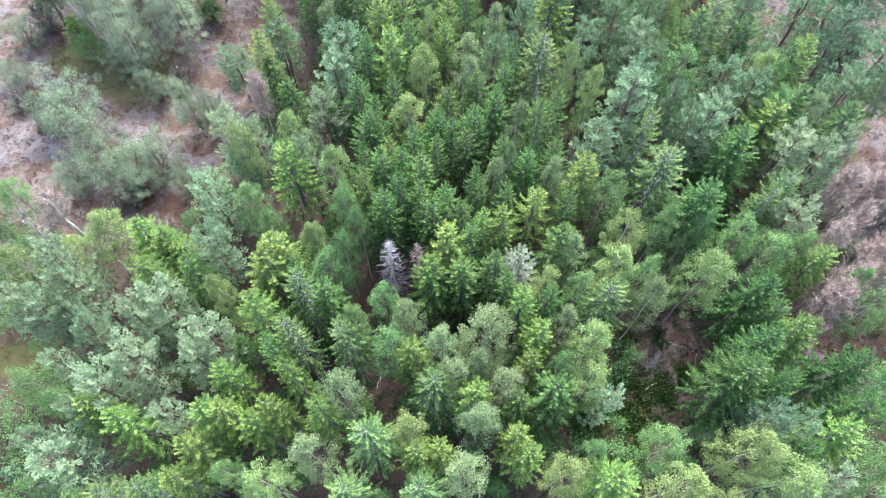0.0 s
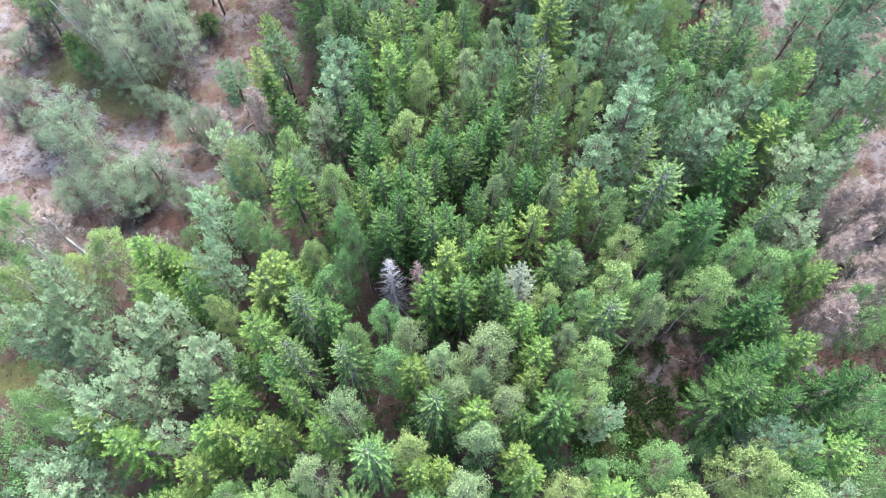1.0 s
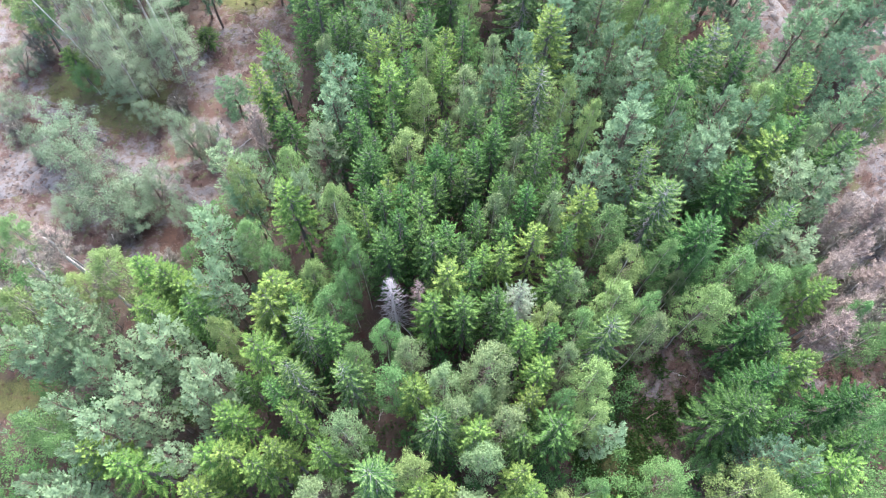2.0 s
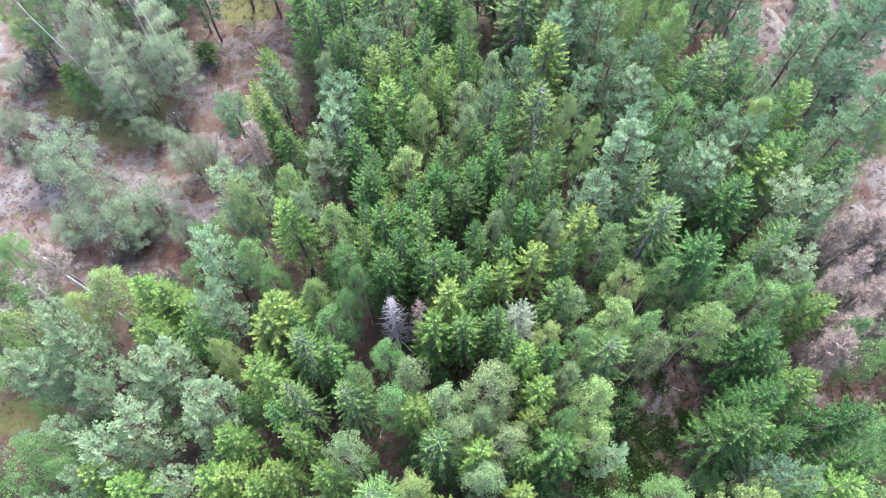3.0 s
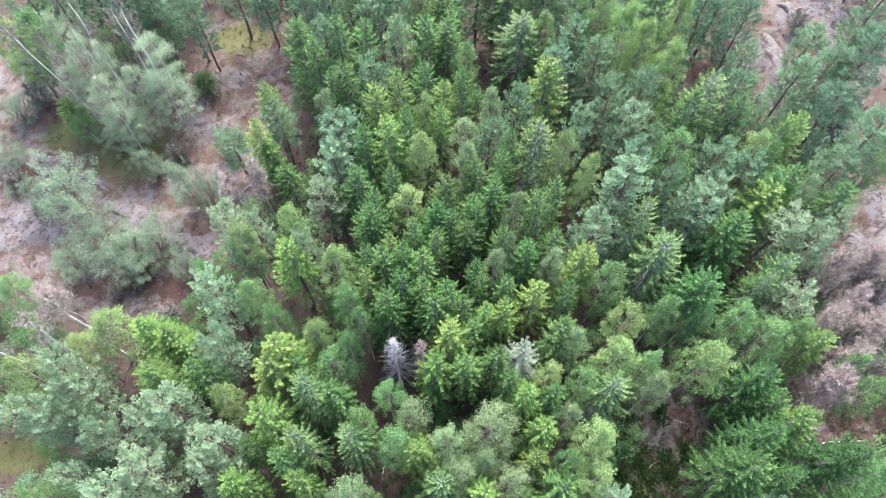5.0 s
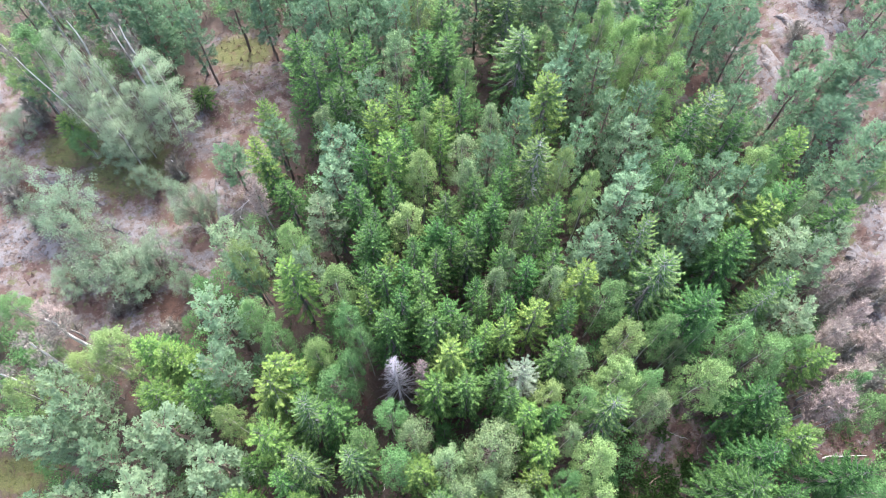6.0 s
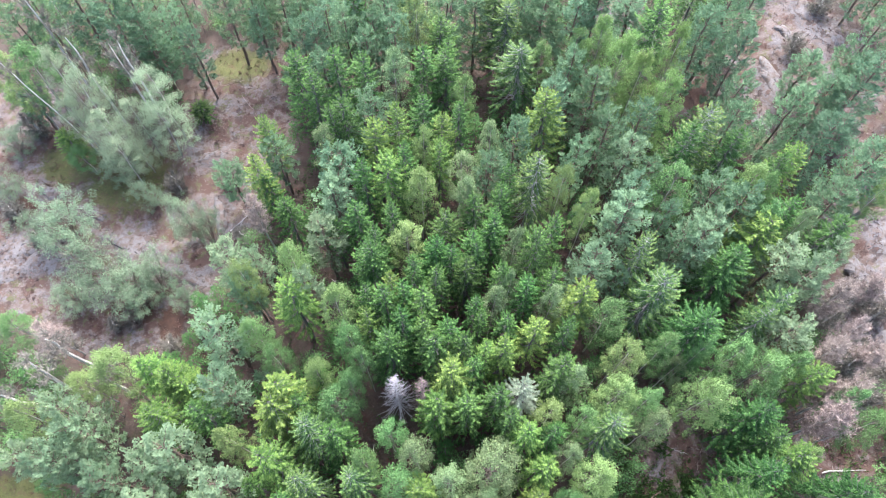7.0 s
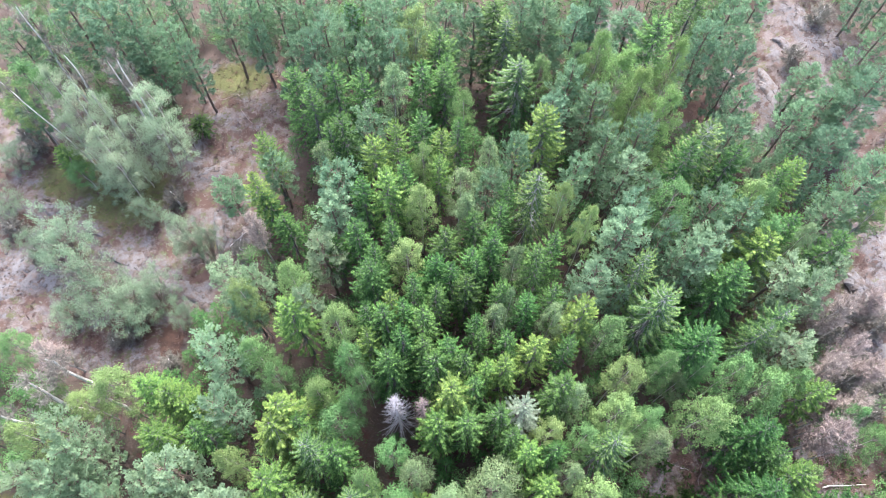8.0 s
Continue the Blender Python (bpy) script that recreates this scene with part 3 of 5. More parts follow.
# ---- granite outcrops ----
def outcrop(x, y, rx, ry, turn, height, seed):
    """A low slab of bare rock: humped, cracked and uneven at its rim."""
    rng = np.random.default_rng(seed)
    rings, sides = 12, 40
    a = np.linspace(0, 2 * np.pi, sides, endpoint=False)
    rim = 1 + 0.22 * np.sin(2 * a + rng.uniform(0, 6)) + 0.14 * np.sin(5 * a + rng.uniform(0, 6)) + rng.normal(0, 0.05, sides)
    points = [(0, 0, height)]
    for k in range(1, rings + 1):
        s = k / rings
        for j in range(sides):
            px, py = rx * s * rim[j] * math.cos(a[j]), ry * s * rim[j] * math.sin(a[j])
            ridge = noise.noise((px * 0.8 + seed, py * 0.8, 0)) * 0.5 + noise.noise((px * 2.3, py * 2.3 + seed, 3)) * 0.22
            z = 0.6 * height * (1 - s ** 2.6) * (1 + ridge) - 0.28 * s ** 5
            points.append((px, py, z))
    faces = [(0, 1 + j, 1 + (j + 1) % sides) for j in range(sides)]
    for k in range(rings - 1):
        for j in range(sides):
            p, q = 1 + k * sides, 1 + (k + 1) * sides
            faces.append((p + j, q + j, q + (j + 1) % sides, p + (j + 1) % sides))
    shape = Shape()
    shape.add(points, faces)
    rock = new("rock_outcrop", shape.mesh("rock_outcrop", GRANITE))
    rock.matrix_world = pose(x, y, ground_height(x, y) + 0.02, 0, 0, turn)
    return tagged(rock, "low slab of bare pinkish-grey granite in the heath", "rock", "granite outcrops in the clearing")


outcrop(-28.6, 36.6, 3.2, 1.5, -28, 0.30, 1)
outcrop(-24.6, 34.6, 2.6, 1.2, -30, 0.28, 2)
outcrop(-39.6, 38.0, 2.6, 1.6, 25, 0.32, 3)
outcrop(-36.0, 36.2, 2.2, 1.4, -10, 0.26, 4)
outcrop(-21.2, 40.4, 0.8, 2.0, 12, 0.30, 5)
outcrop(-38.2, 43.6, 1.3, 0.7, -10, 0.18, 6)
outcrop(-33.8, 41.3, 1.8, 0.6, -22, 0.18, 7)
outcrop(40.2, 28.5, 1.8, 2.8, 5, 0.36, 8)
outcrop(41.3, 34.5, 1.6, 2.0, 0, 0.30, 9)
outcrop(36.0, 54.0, 1.1, 3.0, 12, 0.30, 10)
outcrop(41.0, 63.0, 1.1, 2.2, 15, 0.26, 11)
outcrop(34.3, 49.2, 1.0, 1.8, 20, 0.26, 12)
outcrop(21.2, 64.2, 1.6, 1.0, 0, 0.22, 13)

outcrop(38.3, 31.2, 1.3, 1.7, 20, 0.30, 14)
outcrop(39.0, 24.8, 1.5, 1.9, -15, 0.30, 15)
outcrop(-31.8, 38.4, 1.6, 0.9, -35, 0.24, 16)
outcrop(-40.8, 35.3, 1.9, 1.3, 5, 0.26, 17)
outcrop(-22.2, 33.2, 1.5, 0.9, -35, 0.24, 18)
outcrop(-22.9, 47.3, 1.2, 0.7, 30, 0.20, 19)
outcrop(-20.3, 45.6, 0.8, 0.6, 10, 0.20, 20)
outcrop(38.6, 59.6, 0.8, 1.5, 25, 0.24, 21)
outcrop(43.3, 58.6, 0.9, 1.7, 5, 0.24, 22)


# ---- fallen wood ----
def fallen(name, x, y, x2, y2, thick, mat, label):
    """A fallen stem with broken branch stubs, lying on the ground."""
    rng = np.random.default_rng(int(abs(x * 13 + y * 7)))
    shape = Shape()
    n = 7
    t = np.linspace(0, 1, n)
    line = np.column_stack([np.zeros(n), t * math.hypot(x2 - x, y2 - y), np.full(n, thick)])
    line[:, 0] += rng.normal(0, 0.05, n)
    shape.tube(line, thick * (1 - 0.6 * t), 7)
    k = 8
    base = np.column_stack([np.zeros(k), rng.uniform(0.2, 0.95, k) * line[-1, 1], np.full(k, thick)])
    shape.spikes(base, base + directions(rng, k, 0.2) * rng.uniform(0.2, 0.7, (k, 1)), 0.02)
    ob = new(name, shape.mesh(name, mat))
    ob.matrix_world = pose(x, y, ground_height((x + x2) / 2, (y + y2) / 2) + 0.03, 0, 0, math.degrees(math.atan2(x - x2, y2 - y)))
    return tagged(ob, label, "fallen log", "fallen stems on the forest floor")


fallen("fallen_log", -12.6, 34.8, -9.8, 35.9, 0.10, PINE_BARK, "brown fallen stem on the needle litter")
fallen("fallen_branch", -10.3, 33.5, -9.2, 32.9, 0.03, BIRCH_BARK, "short pale broken branch on the ground")
fallen("fallen_branch", -6.2, 18.2, -6.0, 15.4, 0.03, BIRCH_BARK, "pale fallen branch along the dark track")
fallen("fallen_branch", -5.4, 13.1, -4.9, 14.6, 0.03, BIRCH_BARK, "pale fallen branch along the dark track")
fallen("fallen_log", 18.6, 22.8, 21.4, 25.0, 0.11, SPRUCE_BARK, "grey fallen stem under the spruces")
fallen("fallen_branch", 23.0, 33.0, 25.5, 32.2, 0.03, BIRCH_BARK, "pale fallen birch stem in the gap")
fallen("fallen_log", -26.5, 11.9, -24.6, 12.8, 0.08, PINE_BARK, "brown fallen pine stem in the gap")
fallen("fallen_log", -20.0, 38.6, -18.4, 40.4, 0.07, DEAD_WOOD, "grey weathered stem beside the rock")
fallen("fallen_log", -19.2, 38.2, -18.9, 40.0, 0.06, DEAD_WOOD, "grey weathered stem beside the rock")
fallen("fallen_log", 30.9, 14.6, 34.6, 14.7, 0.07, BIRCH_BARK, "long pale birch stem on brown heath")
fallen("fallen_branch", -20.5, 55.0, -17.8, 51.0, 0.025, DEAD_BROWN, "thin grey stem across the grass")
fallen("fallen_branch", -22.8, 56.2, -20.3, 56.9, 0.025, DEAD_BROWN, "thin grey stem across the grass")

fallen("fallen_branch", 18.2, 17.2, 20.0, 16.4, 0.04, DEAD_WOOD, "pale dead branch on the brown litter")
fallen("fallen_branch", 20.4, 15.0, 21.4, 17.2, 0.035, DEAD_BROWN, "thin brown branch on the litter")
fallen("fallen_log", 16.2, 13.0, 18.6, 14.2, 0.07, PINE_BARK, "brown fallen stem on the litter")

# ---- the kinds of tree ----
KINDS.update({
    "spruce": ([spruce(11 + k, SPRUCE_GREEN, SPRUCE_LIT_SHOOTS) for k in range(5)], "{} dark green spruce with lighter shoot tips", "spruce tree", "spruces of the forest", 12.5, 1.6),
    "bright_spruce": ([spruce(21 + k, SPRUCE_BRIGHT, BRIGHT_LIT_SHOOTS) for k in range(5)], "{} spruce with fresh yellow-green shoots", "spruce tree", "spruces of the forest", 12.5, 1.6),
    "broad_spruce": ([spruce(31 + k, SPRUCE_PALE, PALE_LIT_SHOOTS, 0.50, 0.72, 3.2, 0.18, 0.9, 0.032, 8, GREY_BRANCHES, 12.5, 2.3) for k in range(4)], "{} pale green spruce with wide open grey branches", "spruce tree", "spruces of the forest", 12.5, 2.3),
    "pine": ([pine(41 + k, PINE_GREEN) for k in range(6)], "{} grey-green pine with a loose bushy crown", "pine tree", "pines of the forest"),
    "birch": ([birch(51 + k, BIRCH_GREEN) for k in range(4)], "{} green birch with a rounded leafy crown", "birch tree", "birches of the forest"),
    "yellow_birch": ([birch(61 + k, BIRCH_YELLOW, sparse=1.2) for k in range(4)], "{} birch with yellowing autumn leaves", "birch tree", "birches of the forest"),
    "grey_birch": ([birch(71 + k, BIRCH_GREY) for k in range(4)], "{} pale grey-green birch with fine leaves", "birch tree", "birches of the forest"),
    "bare_birch": ([russet_birch(81 + k, low=0.50, boughs=95) for k in range(3)], "{} almost leafless birch with reddish twigs", "birch tree", "birches of the forest"),
    "pale_pine": ([pine(181 + k, PINE_HAZED) for k in range(3)], "{} pale grey-green pine with a loose feathery crown", "pine tree", "pines of the forest"),
    "white_birch": ([russet_birch(191 + k, ASHEN, low=0.5, boughs=18, stem=0.15, H=12.0, R=1.25) for k in range(2)], "{} bare birch with a white stem and few grey twigs", "birch tree", "birches of the forest", 12.0, 1.25),
    "leaning_birch": ([russet_birch(195, ASHEN, low=0.55, boughs=16, stem=0.065, lean=0.25, H=13.0, R=1.25)], "{} leaning bare birch with a white stem", "birch tree", "birches of the forest", 13.0, 1.25),
    "shrub": ([russet_birch(131 + k, ASHEN, "twiggy_shrub", 0.10, 40, H=3.0, R=1.3) for k in range(3)], "{} ash-grey twiggy shrub on rocky ground", "bush", "bushes in the clearing", 3.0, 1.3),
    "bush": ([birch(91 + k, WILLOW, stems=4, low=0.10, name="willow_bush", wood_mat=PINE_BARK, clumps=120, leaf=0.095, H=4.2, R=1.9) for k in range(3)], "{} grey-green willow bush on the heath", "bush", "bushes in the clearing", 4.2, 1.9),
    # The clump beside the clearing, brightened through its leaf colour; species is assumed.
    "sallow": ([birch(211 + k, LIFTED_LEAVES, low=0.16, name="sallow_tree", sparse=1.25, clumps=110, leaf=0.09) for k in range(3)], "{} pale grey-green sallow with a feathery crown", "sallow tree", "sallows beside the clearing"),
    "bushy_pine": ([pine(231 + k, PINE_GREEN, low=0.10, boughs=58) for k in range(4)], "{} grey-green pine with a deep crown, near the rocks", "pine tree", "pines of the forest"),
    "weeping_birch": ([birch(221 + k, BIRCH_FRESH, low=0.12, clumps=190, leaf=0.115, H=12.5, R=1.9) for k in range(2)], "{} yellow-green birch with a deep full crown", "birch tree", "birches of the forest", 12.5, 1.9),
    "dead_spruce": ([dead_spruce(101, DEAD_WOOD)], "dead silver-grey spruce without needles", "dead tree", "dead spruces"),
    "dead_brown_spruce": ([dead_spruce(102, DEAD_BROWN)], "dead pinkish-brown spruce without needles", "dead tree", "dead spruces"),
    "large_spruce": ([spruce(141 + k, SPRUCE_GREEN, SPRUCE_LIT_SHOOTS, 0.44, 0.85, 2.8, 0.14, 0.5, 0.022, 8, None, 12.5, 2.3) for k in range(3)], "{} wide dark green spruce with drooping branches", "spruce tree", "spruces of the forest", 12.5, 2.3),
    "large_birch": ([birch(151 + k, BIRCH_GREEN, clumps=160, H=11.0, R=2.5) for k in range(1)], "{} broad green birch with a full crown", "birch tree", "birches of the forest", 11.0, 2.5),
    "large_yellow_birch": ([birch(161 + k, BIRCH_YELLOW, clumps=160, H=11.0, R=2.5) for k in range(2)], "{} broad birch with yellowing leaves and a full crown", "birch tree", "birches of the forest", 11.0, 2.5),
    "large_grey_birch": ([birch(171 + k, BIRCH_GREY, clumps=160, H=11.0, R=2.5) for k in range(1)], "{} broad grey-green birch with a full crown", "birch tree", "birches of the forest", 11.0, 2.5),
    "fading_spruce": ([spruce(103, FADED, FADED, 0.60, 0.55, 2.6, 0.12)], "fading spruce with pale sparse needles", "spruce tree", "spruces of the forest", 12.5, 1.6),
})

# ---- the forest, tree by tree: place, height, crown radius ----
plant("spruce", 22.39, 6.62, 13.3, 1.01)
plant("spruce", 5.10, 10.02, 11.4, 1.33)
plant("spruce", 7.59, 10.57, 12.1, 1.97)
plant("spruce", -5.70, 10.76, 5.4, 0.75)
plant("spruce", -10.92, 12.80, 14.8, 1.13)
plant("spruce", -14.24, 14.45, 9.4, 1.13)
plant("spruce", 7.28, 16.94, 12.5, 1.24)
plant("spruce", -8.25, 17.35, 12.3, 1.49)
plant("spruce", 4.45, 18.08, 12.2, 1.26)
plant("spruce", 1.39, 19.11, 12.3, 1.62)
plant("spruce", -17.74, 19.20, 12.3, 1.46)
plant("spruce", -10.68, 19.67, 11.4, 1.29)
plant("spruce", 3.76, 19.68, 12.3, 1.43)
plant("spruce", 8.50, 21.46, 12.5, 1.86)
plant("spruce", 2.00, 21.77, 12.4, 1.14)
plant("spruce", -9.74, 22.38, 8.4, 1.12)
plant("spruce", 1.42, 23.49, 12.4, 1.37)
plant("spruce", -0.87, 23.57, 12.9, 1.67)
plant("spruce", 9.09, 24.34, 12.6, 1.16)
plant("spruce", 0.24, 24.64, 12.6, 1.27)
plant("spruce", -1.66, 24.72, 13.1, 1.26)
plant("spruce", -3.21, 25.10, 13.5, 1.36)
plant("spruce", 4.70, 25.26, 12.3, 1.18)
plant("spruce", 2.74, 25.47, 12.2, 0.91)
plant("spruce", 2.38, 26.59, 12.2, 0.97)
plant("spruce", -4.58, 26.92, 13.7, 1.64)
plant("spruce", -1.55, 27.00, 13.0, 1.50)
plant("spruce", -5.87, 27.25, 13.8, 1.21)
plant("spruce", -2.99, 27.51, 13.2, 1.23)
plant("spruce", 6.38, 27.84, 12.3, 1.31)
plant("spruce", 8.40, 28.34, 12.9, 1.25)
plant("spruce", -0.58, 28.77, 12.4, 1.21)
plant("spruce", 4.59, 28.96, 12.3, 1.16)
plant("spruce", -2.26, 29.63, 12.7, 1.21)
plant("spruce", 1.88, 29.70, 12.0, 1.45)
plant("spruce", 0.66, 30.70, 12.0, 1.24)
plant("spruce", 7.28, 30.94, 13.8, 1.58)
plant("spruce", 2.83, 31.01, 12.1, 1.24)
plant("spruce", 31.21, 31.61, 12.4, 1.87)
plant("spruce", 2.35, 31.95, 12.1, 1.19)
plant("spruce", -5.25, 32.30, 12.9, 1.29)
plant("spruce", 8.76, 32.38, 13.8, 1.27)
plant("spruce", 3.96, 32.89, 12.3, 1.48)
plant("spruce", 4.21, 33.57, 12.3, 1.09)
plant("spruce", 27.94, 33.73, 12.3, 1.67)
plant("spruce", 0.39, 33.83, 11.9, 1.56)
plant("spruce", -3.89, 34.43, 12.9, 1.20)
plant("spruce", -6.94, 34.59, 12.3, 1.50)
plant("spruce", -8.87, 34.77, 9.4, 1.21)
plant("spruce", 2.80, 34.98, 11.9, 1.46)
plant("spruce", 4.97, 35.60, 12.6, 1.21)
plant("spruce", 5.64, 37.29, 12.9, 1.05)
plant("spruce", -13.47, 37.62, 8.4, 1.38)
plant("spruce", 28.49, 38.18, 11.7, 1.50)
plant("spruce", -6.25, 38.22, 13.1, 1.29)
plant("spruce", -2.77, 39.23, 13.5, 1.23)
plant("spruce", -14.83, 39.38, 9.4, 1.25)
plant("spruce", 24.45, 39.42, 13.5, 1.65)
plant("spruce", 20.43, 39.67, 14.4, 1.74)
plant("spruce", -8.92, 43.47, 13.3, 1.33)
plant("spruce", -7.87, 44.08, 13.4, 1.82)
plant("spruce", 1.89, 44.16, 12.2, 1.30)
plant("spruce", -1.06, 44.44, 12.7, 1.60)
plant("spruce", -10.76, 47.26, 12.6, 1.57)
plant("spruce", -6.26, 48.48, 13.4, 1.51)
plant("spruce", -8.68, 49.05, 13.1, 1.64)
plant("spruce", -12.16, 49.58, 12.4, 1.93)
plant("spruce", 1.15, 50.10, 11.7, 1.83)
plant("spruce", -0.95, 50.24, 12.0, 1.82)
plant("spruce", 1.23, 51.69, 11.5, 1.33)
plant("spruce", -24.04, 52.17, 2.6, 1.27)
plant("spruce", 20.40, 52.79, 13.7, 2.54)
plant("spruce", 0.66, 54.16, 11.5, 1.95)
plant("spruce", -7.34, 56.62, 12.9, 1.68)
plant("spruce", 6.04, 57.93, 11.5, 2.29)
plant("spruce", 25.96, 58.90, 13.1, 1.76)
plant("spruce", 16.20, 61.33, 12.4, 1.44)
plant("large_spruce", 26.33, 9.18, 13.0, 2.06)
plant("large_spruce", 21.89, 10.93, 13.4, 1.38)
plant("large_spruce", 19.69, 11.21, 13.7, 2.48)
plant("large_spruce", 26.97, 12.09, 13.1, 1.97)
plant("large_spruce", 21.29, 13.47, 13.5, 1.98)
plant("large_spruce", 22.88, 15.96, 12.2, 1.68)
plant("large_spruce", 22.33, 17.70, 12.1, 2.12)
plant("large_spruce", -4.13, 23.48, 13.6, 1.90)
plant("large_spruce", 19.04, 23.99, 13.7, 2.48)
plant("large_spruce", 22.33, 29.28, 13.2, 2.35)
plant("large_spruce", -5.39, 30.53, 13.3, 2.19)
plant("large_spruce", -0.45, 31.69, 12.0, 1.70)
plant("broad_spruce", -20.14, 4.05, 12.8, 2.00)
plant("broad_spruce", -6.01, 4.32, 12.3, 2.07)
plant("broad_spruce", -18.23, 4.43, 12.8, 1.64)
plant("broad_spruce", -1.34, 4.58, 11.4, 2.04)
plant("broad_spruce", -4.86, 8.00, 12.1, 2.23)
plant("broad_spruce", -0.61, 11.21, 11.4, 2.27)
plant("broad_spruce", -9.96, 13.98, 14.9, 1.74)
plant("broad_spruce", -6.65, 14.34, 12.8, 1.86)
plant("broad_spruce", 11.35, 17.21, 12.6, 2.22)
plant("broad_spruce", -9.75, 17.61, 13.5, 2.06)
plant("broad_spruce", 24.28, 25.03, 12.3, 1.45)
plant("broad_spruce", 25.60, 26.09, 12.4, 1.83)
plant("broad_spruce", 16.50, 27.08, 13.2, 2.81)
plant("broad_spruce", 15.54, 30.52, 13.6, 1.76)
plant("broad_spruce", 7.86, 37.36, 14.2, 2.42)
plant("broad_spruce", 22.26, 41.22, 14.5, 2.64)
plant("broad_spruce", 8.16, 51.52, 10.7, 3.08)
plant("broad_spruce", 7.14, 56.17, 11.3, 2.61)
plant("bright_spruce", -16.14, 5.00, 13.3, 1.29)
plant("bright_spruce", 10.55, 5.09, 12.6, 1.83)
plant("bright_spruce", 5.59, 6.52, 11.7, 1.35)
plant("bright_spruce", -1.72, 6.92, 11.3, 1.37)
plant("bright_spruce", -15.61, 6.96, 13.2, 1.54)
plant("bright_spruce", -0.07, 7.09, 11.3, 1.05)
plant("bright_spruce", 24.73, 7.81, 13.1, 1.87)
plant("bright_spruce", 4.87, 7.84, 11.6, 1.24)
plant("bright_spruce", -12.02, 8.33, 13.3, 1.42)
plant("bright_spruce", -20.21, 8.39, 13.1, 1.56)
plant("bright_spruce", -13.82, 8.95, 13.0, 1.49)
plant("bright_spruce", -15.16, 9.14, 12.9, 1.59)
plant("bright_spruce", -7.70, 9.19, 13.4, 1.34)
plant("bright_spruce", -22.34, 9.28, 13.1, 1.58)
plant("bright_spruce", -10.83, 9.29, 13.7, 1.34)
plant("bright_spruce", 2.20, 10.45, 11.3, 1.57)
plant("bright_spruce", -14.15, 11.43, 12.7, 1.40)
plant("bright_spruce", -9.75, 11.45, 14.7, 1.16)
plant("bright_spruce", 5.97, 12.75, 12.0, 1.15)
plant("bright_spruce", -2.18, 13.42, 11.4, 1.52)
plant("bright_spruce", 6.65, 14.54, 12.2, 1.46)
plant("bright_spruce", 23.66, 14.64, 12.6, 1.75)
plant("bright_spruce", -12.29, 15.43, 14.5, 1.77)
plant("bright_spruce", 5.51, 16.84, 12.3, 1.44)
plant("bright_spruce", -21.08, 19.20, 11.7, 1.73)
plant("bright_spruce", -0.68, 19.21, 12.1, 1.68)
plant("bright_spruce", -12.38, 19.34, 12.8, 2.05)
plant("bright_spruce", 27.37, 20.36, 11.2, 1.58)
plant("bright_spruce", -12.01, 20.57, 12.5, 1.94)
plant("bright_spruce", 0.32, 21.51, 12.6, 1.95)
plant("bright_spruce", -19.98, 21.99, 8.9, 1.65)
plant("bright_spruce", -20.76, 22.63, 9.9, 1.63)
plant("bright_spruce", 2.87, 23.01, 12.1, 1.10)
plant("bright_spruce", 4.26, 23.09, 12.1, 1.48)
plant("bright_spruce", -22.52, 23.19, 10.4, 1.68)
plant("bright_spruce", 6.69, 24.31, 12.6, 1.48)
plant("bright_spruce", -5.58, 25.33, 13.9, 1.09)
plant("bright_spruce", 10.62, 26.95, 12.9, 1.72)
plant("bright_spruce", -11.59, 27.80, 12.8, 1.89)
plant("bright_spruce", -3.88, 28.05, 13.5, 1.28)
plant("bright_spruce", 25.72, 31.93, 12.4, 2.27)
plant("bright_spruce", -4.32, 38.29, 13.7, 1.91)
plant("bright_spruce", 30.04, 39.09, 11.6, 1.70)
plant("bright_spruce", -15.31, 39.55, 12.1, 1.38)
plant("bright_spruce", 0.09, 40.47, 12.1, 1.21)
plant("bright_spruce", -5.31, 41.64, 13.8, 1.54)
plant("bright_spruce", 0.43, 42.86, 12.2, 1.47)
plant("bright_spruce", -3.41, 43.00, 13.6, 1.44)
plant("bright_spruce", 9.34, 43.98, 13.2, 2.16)
plant("bright_spruce", -15.08, 44.06, 10.9, 1.45)
plant("bright_spruce", -35.23, 47.18, 5.4, 1.39)
plant("pine", 22.45, 8.31, 13.2, 1.23)
plant("pine", 20.75, 8.68, 13.4, 1.42)
plant("pine", -15.95, 29.63, 10.3, 1.42)
plant("pine", 14.18, 29.67, 9.3, 1.21)
plant("pine", 18.89, 31.35, 13.1, 1.47)
plant("pine", 17.92, 33.33, 13.5, 1.25)
plant("pine", 32.11, 34.50, 12.6, 1.91)
plant("pine", 24.63, 34.77, 12.7, 2.00)
plant("pine", 15.37, 35.37, 14.0, 1.68)
plant("pine", 22.49, 35.67, 13.2, 2.00)
plant("pine", 34.92, 36.96, 13.3, 2.88)
plant("pine", 17.11, 37.27, 13.7, 1.43)
plant("pine", 4.35, 38.82, 12.1, 1.53)
plant("pine", 11.52, 39.20, 13.8, 1.35)
plant("pine", -8.36, 39.42, 12.7, 2.35)
plant("bushy_pine", 33.62, 41.20, 12.2, 2.02)
plant("bushy_pine", 6.66, 41.32, 13.5, 1.54)
plant("pine", -18.87, 41.50, 7.4, 1.73)
plant("bushy_pine", 14.25, 41.86, 13.5, 1.76)
plant("bushy_pine", 25.00, 42.01, 13.8, 1.76)
plant("pine", -14.32, 42.75, 9.8, 1.47)
plant("bushy_pine", 17.28, 42.77, 13.7, 1.61)
plant("pine", -5.52, 44.05, 13.9, 1.99)
plant("bushy_pine", 31.45, 44.15, 12.6, 1.83)
plant("bushy_pine", 37.60, 45.71, 12.8, 2.34)
